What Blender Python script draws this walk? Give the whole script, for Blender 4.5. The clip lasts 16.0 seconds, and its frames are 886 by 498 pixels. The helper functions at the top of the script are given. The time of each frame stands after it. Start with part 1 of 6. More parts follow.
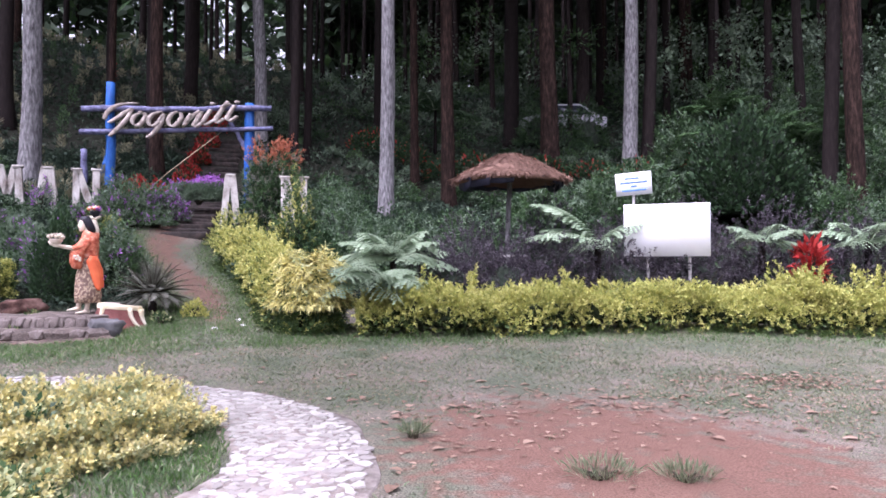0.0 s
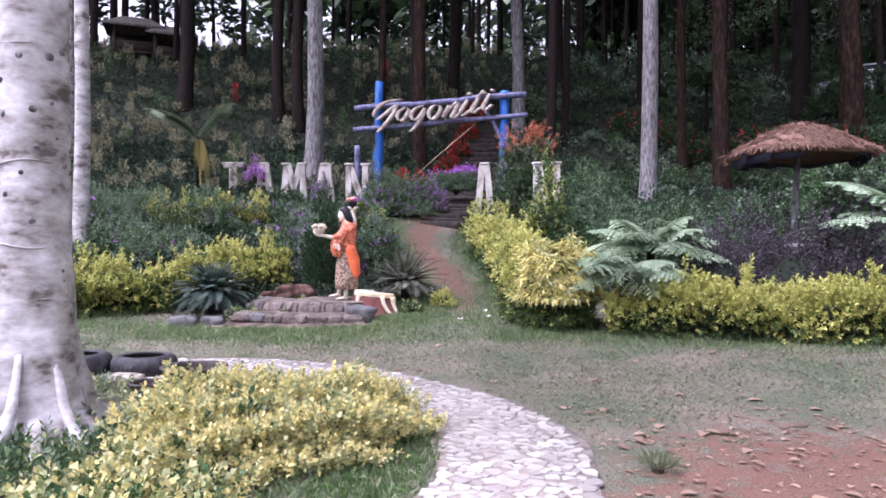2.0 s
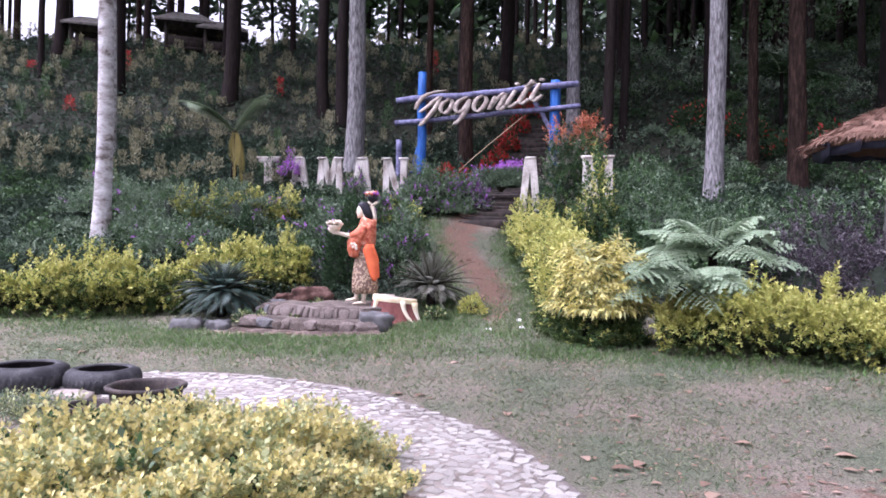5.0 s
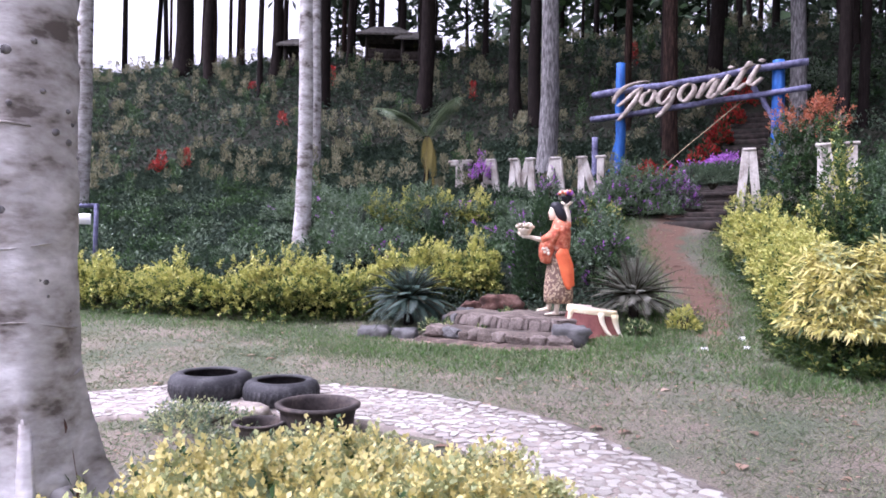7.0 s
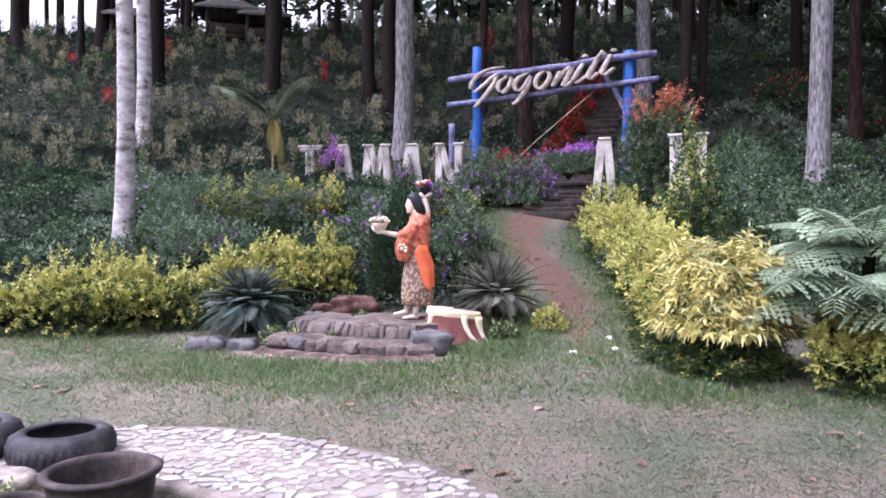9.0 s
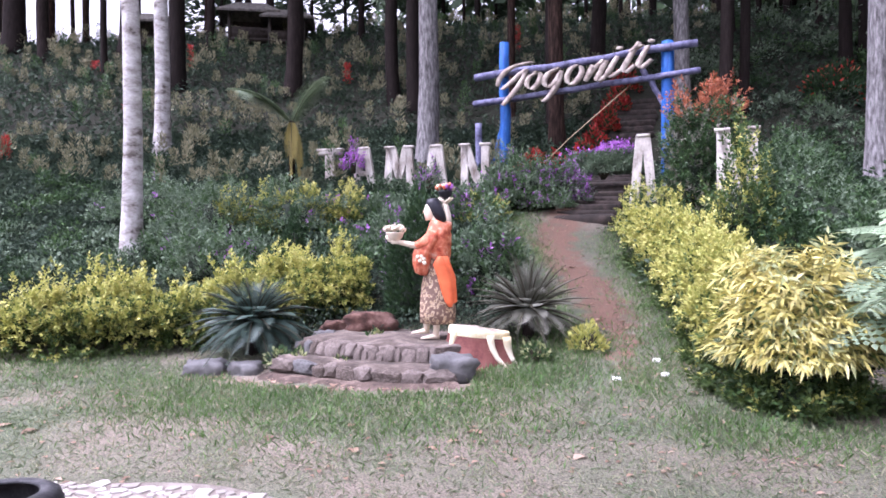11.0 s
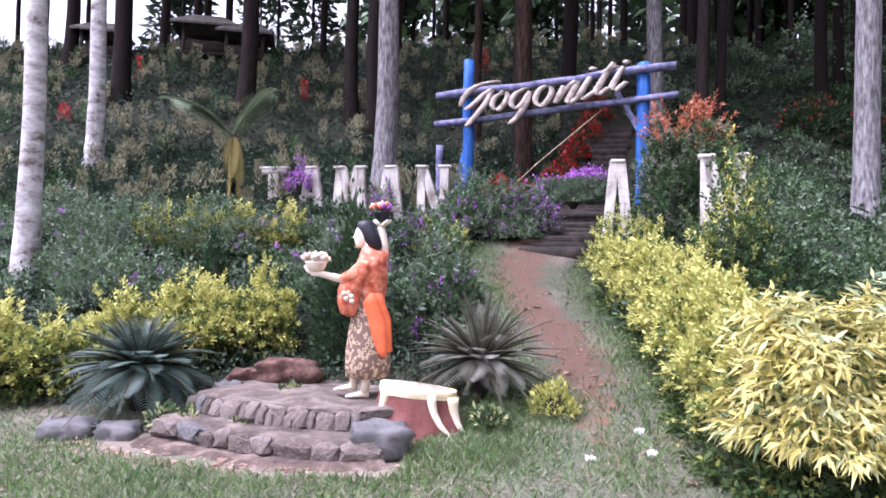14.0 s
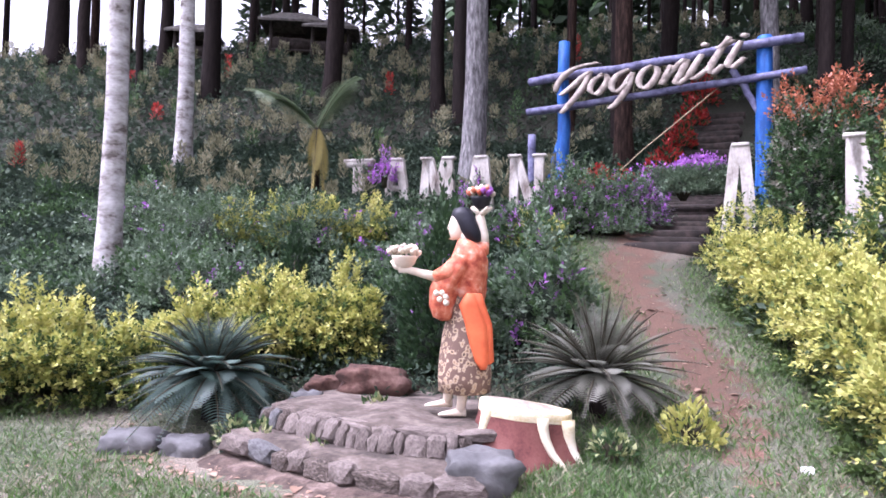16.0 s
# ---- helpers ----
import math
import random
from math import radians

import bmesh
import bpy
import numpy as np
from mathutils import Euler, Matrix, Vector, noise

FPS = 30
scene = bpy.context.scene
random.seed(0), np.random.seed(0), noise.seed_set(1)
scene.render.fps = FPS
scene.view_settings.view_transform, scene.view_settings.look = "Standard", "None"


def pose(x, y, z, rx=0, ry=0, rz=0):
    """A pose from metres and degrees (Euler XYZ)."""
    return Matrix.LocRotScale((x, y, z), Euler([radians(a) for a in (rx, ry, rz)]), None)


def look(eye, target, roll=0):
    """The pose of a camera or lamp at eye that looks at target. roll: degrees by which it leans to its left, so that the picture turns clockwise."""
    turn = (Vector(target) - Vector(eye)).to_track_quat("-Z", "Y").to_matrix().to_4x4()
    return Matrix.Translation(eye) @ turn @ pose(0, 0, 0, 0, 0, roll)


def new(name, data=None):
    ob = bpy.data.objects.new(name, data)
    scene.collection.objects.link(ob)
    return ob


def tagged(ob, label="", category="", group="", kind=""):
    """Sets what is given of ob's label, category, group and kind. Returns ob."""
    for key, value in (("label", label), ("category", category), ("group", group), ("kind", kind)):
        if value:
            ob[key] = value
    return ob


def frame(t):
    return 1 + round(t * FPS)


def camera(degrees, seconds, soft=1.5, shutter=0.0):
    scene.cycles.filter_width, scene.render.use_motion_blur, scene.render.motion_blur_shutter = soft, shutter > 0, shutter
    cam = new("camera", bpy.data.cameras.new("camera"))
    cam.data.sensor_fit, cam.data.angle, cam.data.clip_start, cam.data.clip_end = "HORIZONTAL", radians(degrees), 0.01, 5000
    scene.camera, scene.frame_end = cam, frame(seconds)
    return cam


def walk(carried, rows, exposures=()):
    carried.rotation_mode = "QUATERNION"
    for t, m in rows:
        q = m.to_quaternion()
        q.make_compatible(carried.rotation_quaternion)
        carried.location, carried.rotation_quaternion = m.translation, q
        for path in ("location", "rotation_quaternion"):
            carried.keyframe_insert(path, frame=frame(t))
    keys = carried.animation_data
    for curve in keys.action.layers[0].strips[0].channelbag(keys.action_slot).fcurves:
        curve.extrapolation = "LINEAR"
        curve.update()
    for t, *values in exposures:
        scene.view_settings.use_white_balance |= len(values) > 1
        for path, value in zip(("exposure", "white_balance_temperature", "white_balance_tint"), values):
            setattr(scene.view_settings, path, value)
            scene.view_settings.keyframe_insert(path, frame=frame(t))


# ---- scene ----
cam = camera(65.4, 16.0, soft=1.7)
PATH = [
    (0, (1.169, -1.003, 1.342), (1.049, 0.993, 1.397), -0.1),
    (0.5, (1.282, -0.751, 1.318), (0.965, 1.222, 1.401), -0.2),
    (1, (1.337, -0.51, 1.318), (0.835, 1.426, 1.294), 0.6),
    (1.5, (1.327, -0.317, 1.349), (0.61, 1.55, 1.387), 1.0),
    (2, (1.233, -0.074, 1.362), (0.381, 1.736, 1.383), 0.3),
    (2.5, (1.227, 0.127, 1.365), (0.271, 1.884, 1.347), -0.0),
    (3, (1.293, 0.39, 1.391), (0.254, 2.098, 1.446), 0.7),
    (3.5, (1.254, 0.575, 1.384), (0.292, 2.329, 1.396), 0.6),
    (6, (0.886, 1.816, 1.392), (-0.234, 3.471, 1.449), 1.6),
    (6.5, (0.71, 1.957, 1.372), (-0.544, 3.513, 1.444), 1.1),
    (7, (0.552, 2.116, 1.409), (-0.893, 3.499, 1.43), 1.2),
    (7.5, (0.444, 2.321, 1.417), (-1.073, 3.624, 1.453), 1.2),
    (8, (0.162, 2.621, 1.46), (-1.246, 4.042, 1.474), 1.9),
    (8.5, (-0.047, 2.842, 1.532), (-1.279, 4.418, 1.543), 0.4),
    (9, (-0.114, 2.973, 1.555), (-1.246, 4.623, 1.543), 0.4),
    (11.5, (-0.665, 4.078, 1.666), (-1.902, 5.65, 1.652), 0.2),
    (12, (-0.722, 4.326, 1.678), (-1.996, 5.867, 1.654), 1.3),
    (12.5, (-0.906, 4.564, 1.694), (-2.092, 6.174, 1.749), 2.6),
    (13, (-1.055, 4.787, 1.704), (-2.183, 6.437, 1.771), 1.5),
    (13.5, (-1.222, 4.975, 1.731), (-2.434, 6.561, 1.848), 0.7),
    (14, (-1.292, 5.255, 1.699), (-2.418, 6.906, 1.783), 1.2),
    (14.5, (-1.495, 5.461, 1.723), (-2.528, 7.169, 1.846), 1.8),
    (15, (-1.677, 5.596, 1.676), (-2.702, 7.311, 1.784), 1.7),
    (15.5, (-1.865, 5.816, 1.725), (-3.049, 7.426, 1.81), 1.7),
    (16, (-2.021, 5.948, 1.687), (-3.337, 7.452, 1.761), 1.5),
]
walk(cam, [(t, look(eye, target, roll)) for t, eye, target, roll in PATH],
     exposures=[(0, 1.55, 5690, 34), (3.5, 1.5, 5690, 34), (6.5, 1.66, 5690, 34), (8, 1.34, 5690, 34), (9, 1.57, 5690, 34), (11.5, 1.86, 5690, 34), (16, 1.93, 5690, 34)])

# ---- light ----
SUN_EL, SUN_ROT = 62.0, 215.0
world = bpy.data.worlds.new("overcast_sky")
scene.world = world
world.use_nodes = True
wn = world.node_tree
sky = wn.nodes.new("ShaderNodeTexSky")
sky.sky_type = "NISHITA"
sky.sun_disc = False
sky.sun_elevation, sky.sun_rotation = radians(SUN_EL), radians(SUN_ROT)
sky.air_density, sky.dust_density, sky.ozone_density = 1.0, 6.0, 0.6
pale = wn.nodes.new("ShaderNodeHueSaturation")
pale.inputs["Saturation"].default_value = 0.08
wn.links.new(sky.outputs[0], pale.inputs["Color"])
wn.links.new(pale.outputs[0], wn.nodes["Background"].inputs[0])
wn.nodes["Background"].inputs[1].default_value = 0.15
sun = new("sun", bpy.data.lights.new("sun", "SUN"))
sun.data.energy, sun.data.angle, sun.data.color = 1.1, radians(30), (1.0, 0.985, 0.97)
sun.matrix_world = look((0, 0, 30), (0 + 30 * math.cos(radians(SUN_EL)) * math.sin(radians(SUN_ROT - 180)), 0 + 30 * math.cos(radians(SUN_EL)) * math.cos(radians(SUN_ROT - 180)), 30 - 30 * math.sin(radians(SUN_EL))))


# ---- materials ----
def mat(name, cols, scale=8.0, rough=0.85, bump=0.3, fine=60.0, island=0.0, metal=0.0, trans=0.0, spec=0.3, stretch=None, objrand=0.0):
    """Colour from two scales of noise over a list of colours, with bump; island: share of per-leaf variation."""
    m = bpy.data.materials.new(name)
    m.use_nodes = True
    nt = m.node_tree
    N, L = nt.nodes, nt.links
    b = N["Principled BSDF"]
    b.inputs["Roughness"].default_value = rough
    b.inputs["Metallic"].default_value = metal
    b.inputs["Specular IOR Level"].default_value = spec
    tc = N.new("ShaderNodeTexCoord")
    mp = N.new("ShaderNodeMapping")
    if stretch:
        mp.inputs["Scale"].default_value = stretch
    L.new(tc.outputs["Object"], mp.inputs[0])
    n1 = N.new("ShaderNodeTexNoise")
    n1.inputs["Scale"].default_value, n1.inputs["Detail"].default_value = scale, 5
    L.new(mp.outputs[0], n1.inputs["Vector"])
    n2 = N.new("ShaderNodeTexNoise")
    n2.inputs["Scale"].default_value, n2.inputs["Detail"].default_value = fine, 4
    L.new(mp.outputs[0], n2.inputs["Vector"])
    mixf = N.new("ShaderNodeMath")
    mixf.operation = "MULTIPLY_ADD"
    L.new(n2.outputs[0], mixf.inputs[0])
    mixf.inputs[1].default_value = 0.35
    L.new(n1.outputs[0], mixf.inputs[2])
    sub = N.new("ShaderNodeMath")
    sub.operation = "SUBTRACT"
    L.new(mixf.outputs[0], sub.inputs[0])
    sub.inputs[1].default_value = 0.175
    fac = sub.outputs[0]
    if island or objrand:
        src = N.new("ShaderNodeNewGeometry").outputs["Random Per Island"] if island else N.new("ShaderNodeObjectInfo").outputs["Random"]
        mx = N.new("ShaderNodeMix")
        mx.inputs[0].default_value = island or objrand
        L.new(fac, mx.inputs[2])
        L.new(src, mx.inputs[3])
        fac = mx.outputs[0]
    cr = N.new("ShaderNodeValToRGB")
    el = cr.color_ramp.elements
    lo, hi = (0.08, 0.92) if (island or objrand) else (0.3, 0.7)
    for i, c in enumerate(cols):
        p = lo + (hi - lo) * i / max(1, len(cols) - 1)
        e = el[i] if i < 2 else el.new(p)
        e.position, e.color = p, (*c, 1)
    L.new(fac, cr.inputs[0])
    L.new(cr.outputs[0], b.inputs["Base Color"])
    if bump:
        bp = N.new("ShaderNodeBump")
        bp.inputs["Strength"].default_value, bp.inputs["Distance"].default_value = bump, 0.02
        L.new(mixf.outputs[0], bp.inputs["Height"])
        L.new(bp.outputs[0], b.inputs["Normal"])
    if trans:
        tr = N.new("ShaderNodeBsdfTranslucent")
        L.new(cr.outputs[0], tr.inputs["Color"])
        ms = N.new("ShaderNodeMixShader")
        ms.inputs[0].default_value = trans
        L.new(b.outputs[0], ms.inputs[1])
        L.new(tr.outputs[0], ms.inputs[2])
        L.new(ms.outputs[0], N["Material Output"].inputs["Surface"])
    return m


def leafmat(name, cols, rough=0.5, trans=0.25, scale=1.5, island=0.42, spec=0.3):
    return mat(name, cols, scale=scale, rough=rough, bump=0.0, fine=12.0, island=island, trans=trans, spec=spec)


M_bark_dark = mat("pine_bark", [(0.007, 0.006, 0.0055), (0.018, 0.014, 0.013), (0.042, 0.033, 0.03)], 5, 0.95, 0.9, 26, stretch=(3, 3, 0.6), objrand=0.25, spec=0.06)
M_bark_grey = mat("grey_bark", [(0.045, 0.042, 0.042), (0.13, 0.125, 0.125), (0.25, 0.24, 0.24)], 6, 0.9, 0.8, 30, stretch=(3, 3, 0.7))
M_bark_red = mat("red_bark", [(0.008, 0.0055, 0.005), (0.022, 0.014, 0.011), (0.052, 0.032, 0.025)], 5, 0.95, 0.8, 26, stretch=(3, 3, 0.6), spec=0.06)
M_birch = mat("pale_bark", [(0.1, 0.085, 0.075), (0.26, 0.24, 0.225), (0.36, 0.345, 0.335), (0.45, 0.435, 0.43), (0.56, 0.55, 0.55)], 3.4, 0.8, 0.7, 16, stretch=(1, 1, 1.9))
M_scar = mat("bare_scar", [(0.05, 0.025, 0.018), (0.14, 0.075, 0.055), (0.24, 0.15, 0.12)], 7, 0.9, 0.8, 30)
M_needle = leafmat("pine_needles", [(0.02, 0.032, 0.021), (0.042, 0.064, 0.039), (0.075, 0.1, 0.06)], 0.6, 0.15, spec=0.12)
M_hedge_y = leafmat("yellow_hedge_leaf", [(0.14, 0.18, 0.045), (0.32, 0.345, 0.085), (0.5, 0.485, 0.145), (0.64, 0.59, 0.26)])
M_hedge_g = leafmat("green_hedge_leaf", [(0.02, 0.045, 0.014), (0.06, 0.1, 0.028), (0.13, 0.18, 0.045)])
M_dark_leaf = leafmat("dark_leaf", [(0.012, 0.026, 0.013), (0.028, 0.058, 0.024), (0.06, 0.105, 0.042)], 0.6, spec=0.2)
M_green_leaf = leafmat("green_leaf", [(0.02, 0.05, 0.018), (0.05, 0.1, 0.035), (0.1, 0.17, 0.06)])
M_grey_leaf = leafmat("grey_green_leaf", [(0.045, 0.075, 0.046), (0.11, 0.16, 0.098), (0.22, 0.28, 0.185)])
M_pale_leaf = leafmat("pale_plant_leaf", [(0.1, 0.105, 0.06), (0.2, 0.195, 0.12), (0.34, 0.32, 0.21)], 0.65, island=0.25, spec=0.1)
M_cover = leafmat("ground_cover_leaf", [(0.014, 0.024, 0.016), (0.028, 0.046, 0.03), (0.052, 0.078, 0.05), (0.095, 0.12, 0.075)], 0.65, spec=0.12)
M_purple_leaf = leafmat("purple_leaf", [(0.016, 0.013, 0.016), (0.042, 0.034, 0.041), (0.082, 0.069, 0.081), (0.2, 0.18, 0.195)])
M_fern = leafmat("fern_leaf", [(0.18, 0.26, 0.155), (0.29, 0.38, 0.245), (0.41, 0.49, 0.345)])
M_cycad = leafmat("cycad_leaf", [(0.025, 0.05, 0.04), (0.06, 0.1, 0.08), (0.12, 0.17, 0.14)], 0.45)
M_cycad_b = leafmat("brown_cycad_leaf", [(0.07, 0.085, 0.062), (0.15, 0.15, 0.118), (0.28, 0.245, 0.205)], 0.5)
M_palm = leafmat("palm_leaf", [(0.07, 0.11, 0.06), (0.15, 0.2, 0.11), (0.27, 0.31, 0.17)])
M_palm_old = leafmat("old_palm_leaf", [(0.12, 0.11, 0.03), (0.26, 0.21, 0.05), (0.34, 0.27, 0.09)])
M_bamboo = leafmat("cream_bush_leaf", [(0.3, 0.3, 0.07), (0.54, 0.48, 0.14), (0.7, 0.64, 0.27), (0.4, 0.38, 0.09)])
M_flower_y = leafmat("yellow_flower", [(0.5, 0.44, 0.14), (0.64, 0.57, 0.23), (0.76, 0.7, 0.42)], 0.6)
M_flower_leaf = leafmat("light_green_leaf", [(0.18, 0.22, 0.085), (0.36, 0.39, 0.185), (0.53, 0.54, 0.31)])
M_purple = leafmat("purple_flower", [(0.2, 0.06, 0.28), (0.38, 0.13, 0.48), (0.52, 0.26, 0.6)], 0.6)
M_red = leafmat("red_leaf", [(0.16, 0.014, 0.012), (0.36, 0.03, 0.026), (0.5, 0.08, 0.05)])
M_orange = leafmat("orange_leaf", [(0.2, 0.058, 0.03), (0.37, 0.125, 0.065), (0.46, 0.22, 0.12)])
M_grass = leafmat("grass_blade", [(0.045, 0.08, 0.036), (0.11, 0.155, 0.078), (0.22, 0.235, 0.14), (0.38, 0.33, 0.245)], 0.6)
M_tuft = leafmat("green_grass_blade", [(0.03, 0.08, 0.02), (0.08, 0.16, 0.04), (0.15, 0.24, 0.07)], 0.6)
M_dead = leafmat("dead_leaf", [(0.07, 0.043, 0.03), (0.17, 0.105, 0.072), (0.29, 0.195, 0.138), (0.44, 0.34, 0.265)], 0.8, 0.05)
M_stem = mat("stem", [(0.02, 0.02, 0.01), (0.06, 0.05, 0.03)], 10, 0.9, 0.4)
# Dark tones of the filler cores: shade inside hedges and bushes put into colour.
M_core = mat("shaded_core", [(0.008, 0.014, 0.005), (0.03, 0.042, 0.014)], 14, 0.95, 0.6)
M_core_dark = mat("dark_leaf_and_core_shade", [(0.008, 0.013, 0.008), (0.024, 0.034, 0.02)], 12, 0.95, 0.6)
M_blue = mat("blue_paint", [(0.01, 0.055, 0.2), (0.014, 0.09, 0.32), (0.035, 0.14, 0.42)], 5, 0.6, 0.3, 40, stretch=(2, 2, .5))
M_blue_old = mat("faded_blue_paint", [(0.06, 0.06, 0.1), (0.13, 0.13, 0.22), (0.2, 0.2, 0.3)], 7, 0.85, 0.6, 40)
M_letter = mat("weathered_wood", [(0.15, 0.125, 0.105), (0.28, 0.24, 0.205), (0.42, 0.375, 0.325)], 6, 0.8, 0.3, 40)
M_concrete = mat("weathered_white_paint", [(0.16, 0.13, 0.11), (0.4, 0.37, 0.33), (0.62, 0.59, 0.55)], 4, 0.85, 0.5, 30, stretch=(1, 1, .5))
M_white = mat("white_board", [(0.86, 0.86, 0.86), (0.95, 0.95, 0.95)], 2, 0.5, 0.0)
M_text = mat("blue_print", [(0.08, 0.2, 0.5), (0.12, 0.28, 0.6)], 5, 0.6, 0.0)
M_post = mat("grey_post", [(0.2, 0.19, 0.18), (0.4, 0.38, 0.36)], 8, 0.8, 0.4)
M_rubber = mat("black_rubber", [(0.012, 0.012, 0.013), (0.03, 0.03, 0.033), (0.07, 0.068, 0.07)], 6, 0.7, 0.3, 50)
M_pot = mat("dusty_black_pot", [(0.018, 0.015, 0.014), (0.045, 0.036, 0.033), (0.09, 0.07, 0.06)], 5, 0.75, 0.3, 40)
M_redrock = mat("red_brown_rock", [(0.03, 0.017, 0.013), (0.085, 0.044, 0.033), (0.17, 0.105, 0.085)], 5, 0.95, 1.0, 22)
M_earth = mat("terrace_earth", [(0.04, 0.032, 0.026), (0.095, 0.076, 0.063), (0.18, 0.148, 0.126)], 5, 0.95, 1.0, 24)
M_apron = mat("trodden_red_earth", [(0.04, 0.029, 0.023), (0.09, 0.064, 0.051), (0.19, 0.145, 0.12)], 7, 0.95, 1.0, 45)
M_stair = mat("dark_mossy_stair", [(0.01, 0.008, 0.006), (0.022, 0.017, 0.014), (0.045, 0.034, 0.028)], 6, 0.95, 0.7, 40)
M_soil = mat("soil", [(0.05, 0.03, 0.02), (0.12, 0.07, 0.05)], 9, 0.95, 0.7)
M_stone = mat("dark_stone", [(0.03, 0.03, 0.03), (0.075, 0.074, 0.074), (0.14, 0.138, 0.137), (0.22, 0.215, 0.21)], 4, 0.9, 1.0, 22, objrand=0.15)
M_step = mat("mossy_step_stone", [(0.05, 0.039, 0.033), (0.12, 0.097, 0.084), (0.2, 0.168, 0.148), (0.3, 0.262, 0.236)], 4, 0.92, 1.0, 22, objrand=0.15)
M_cobble = mat("white_path_stone", [(0.17, 0.155, 0.13), (0.35, 0.33, 0.295), (0.53, 0.515, 0.475)], 9, 0.8, 0.5, 40, objrand=0.35)
M_mortar = mat("path_mortar", [(0.13, 0.108, 0.09), (0.24, 0.208, 0.18), (0.34, 0.3, 0.265)], 7, 0.95, 0.6, 60)
M_stump_red = mat("maroon_paint", [(0.08, 0.024, 0.02), (0.15, 0.05, 0.042), (0.2, 0.08, 0.065)], 6, 0.75, 0.3)
M_cream = mat("cream_paint", [(0.5, 0.4, 0.2), (0.68, 0.6, 0.42), (0.74, 0.69, 0.56)], 4, 0.7, 0.2)
M_stump_top = mat("cut_wood", [(0.28, 0.23, 0.18), (0.4, 0.34, 0.28), (0.5, 0.44, 0.37)], 9, 0.9, 0.5)
M_thatch = mat("brown_thatch", [(0.06, 0.034, 0.024), (0.15, 0.085, 0.06), (0.25, 0.15, 0.11)], 8, 0.95, 0.8, 60, island=0.5)
M_tarp = mat("dark_blue_tarp", [(0.012, 0.012, 0.022), (0.035, 0.035, 0.06)], 6, 0.6, 0.3)
M_hutwood = mat("dark_hut_wood", [(0.015, 0.012, 0.01), (0.045, 0.035, 0.03)], 8, 0.9, 0.4)
M_tile = mat("grey_roof", [(0.045, 0.04, 0.037), (0.13, 0.12, 0.105)], 6, 0.85, 0.5)
M_skin = mat("statue_cream_paint", [(0.6, 0.5, 0.38), (0.76, 0.68, 0.56)], 6, 0.6, 0.15)
M_hair = mat("statue_black_paint", [(0.01, 0.01, 0.014), (0.025, 0.025, 0.035)], 8, 0.5, 0.2)
M_cloth = mat("statue_orange_paint", [(0.3, 0.05, 0.03), (0.5, 0.12, 0.06), (0.62, 0.2, 0.11), (0.7, 0.4, 0.3)], 16, 0.6, 0.3, 25)
M_sash = mat("statue_bright_orange_paint", [(0.6, 0.1, 0.035), (0.74, 0.17, 0.06)], 5, 0.55, 0.3, 25)
M_wstone = mat("white_litter", [(0.7, 0.7, 0.7), (0.9, 0.9, 0.9)], 6, 0.6, 0.1)
M_rope = mat("rope", [(0.2, 0.16, 0.1), (0.35, 0.28, 0.18)], 30, 0.9, 0.3)
M_carp = mat("white_car_paint", [(0.3, 0.3, 0.32), (0.4, 0.4, 0.42)], 2, 0.35, 0.0)
M_glass = mat("dark_glass", [(0.02, 0.025, 0.03), (0.03, 0.035, 0.04)], 2, 0.1, 0.0, spec=0.6)


def batik():
    """Brown printed skirt of the statue: cells of cream, brown and black."""
    m = mat("statue_printed_skirt", [(0.3, 0.2, 0.12), (0.42, 0.3, 0.18)], 6, 0.65, 0.1)
    N, L = m.node_tree.nodes, m.node_tree.links
    tc = N.new("ShaderNodeTexCoord")
    vo = N.new("ShaderNodeTexVoronoi")
    vo.inputs["Scale"].default_value = 24
    L.new(tc.outputs["Object"], vo.inputs["Vector"])
    ns = N.new("ShaderNodeTexNoise")
    ns.inputs["Scale"].default_value = 34
    L.new(tc.outputs["Object"], ns.inputs["Vector"])
    ad = N.new("ShaderNodeMath")
    L.new(vo.outputs["Distance"], ad.inputs[0])
    L.new(ns.outputs[0], ad.inputs[1])
    cr = N.new("ShaderNodeValToRGB")
    for i, (p, c) in enumerate([(0.55, (0.07, 0.05, 0.045)), (0.7, (0.4, 0.27, 0.16)), (0.9, (0.52, 0.41, 0.29)), (1.05, (0.16, 0.1, 0.075))]):
        e = cr.color_ramp.elements[i] if i < 2 else cr.color_ramp.elements.new(p)
        e.position, e.color = p, (*c, 1)
    L.new(ad.outputs[0], cr.inputs[0])
    L.new(cr.outputs[0], N["Principled BSDF"].inputs["Base Color"])
    return m


M_batik = batik()


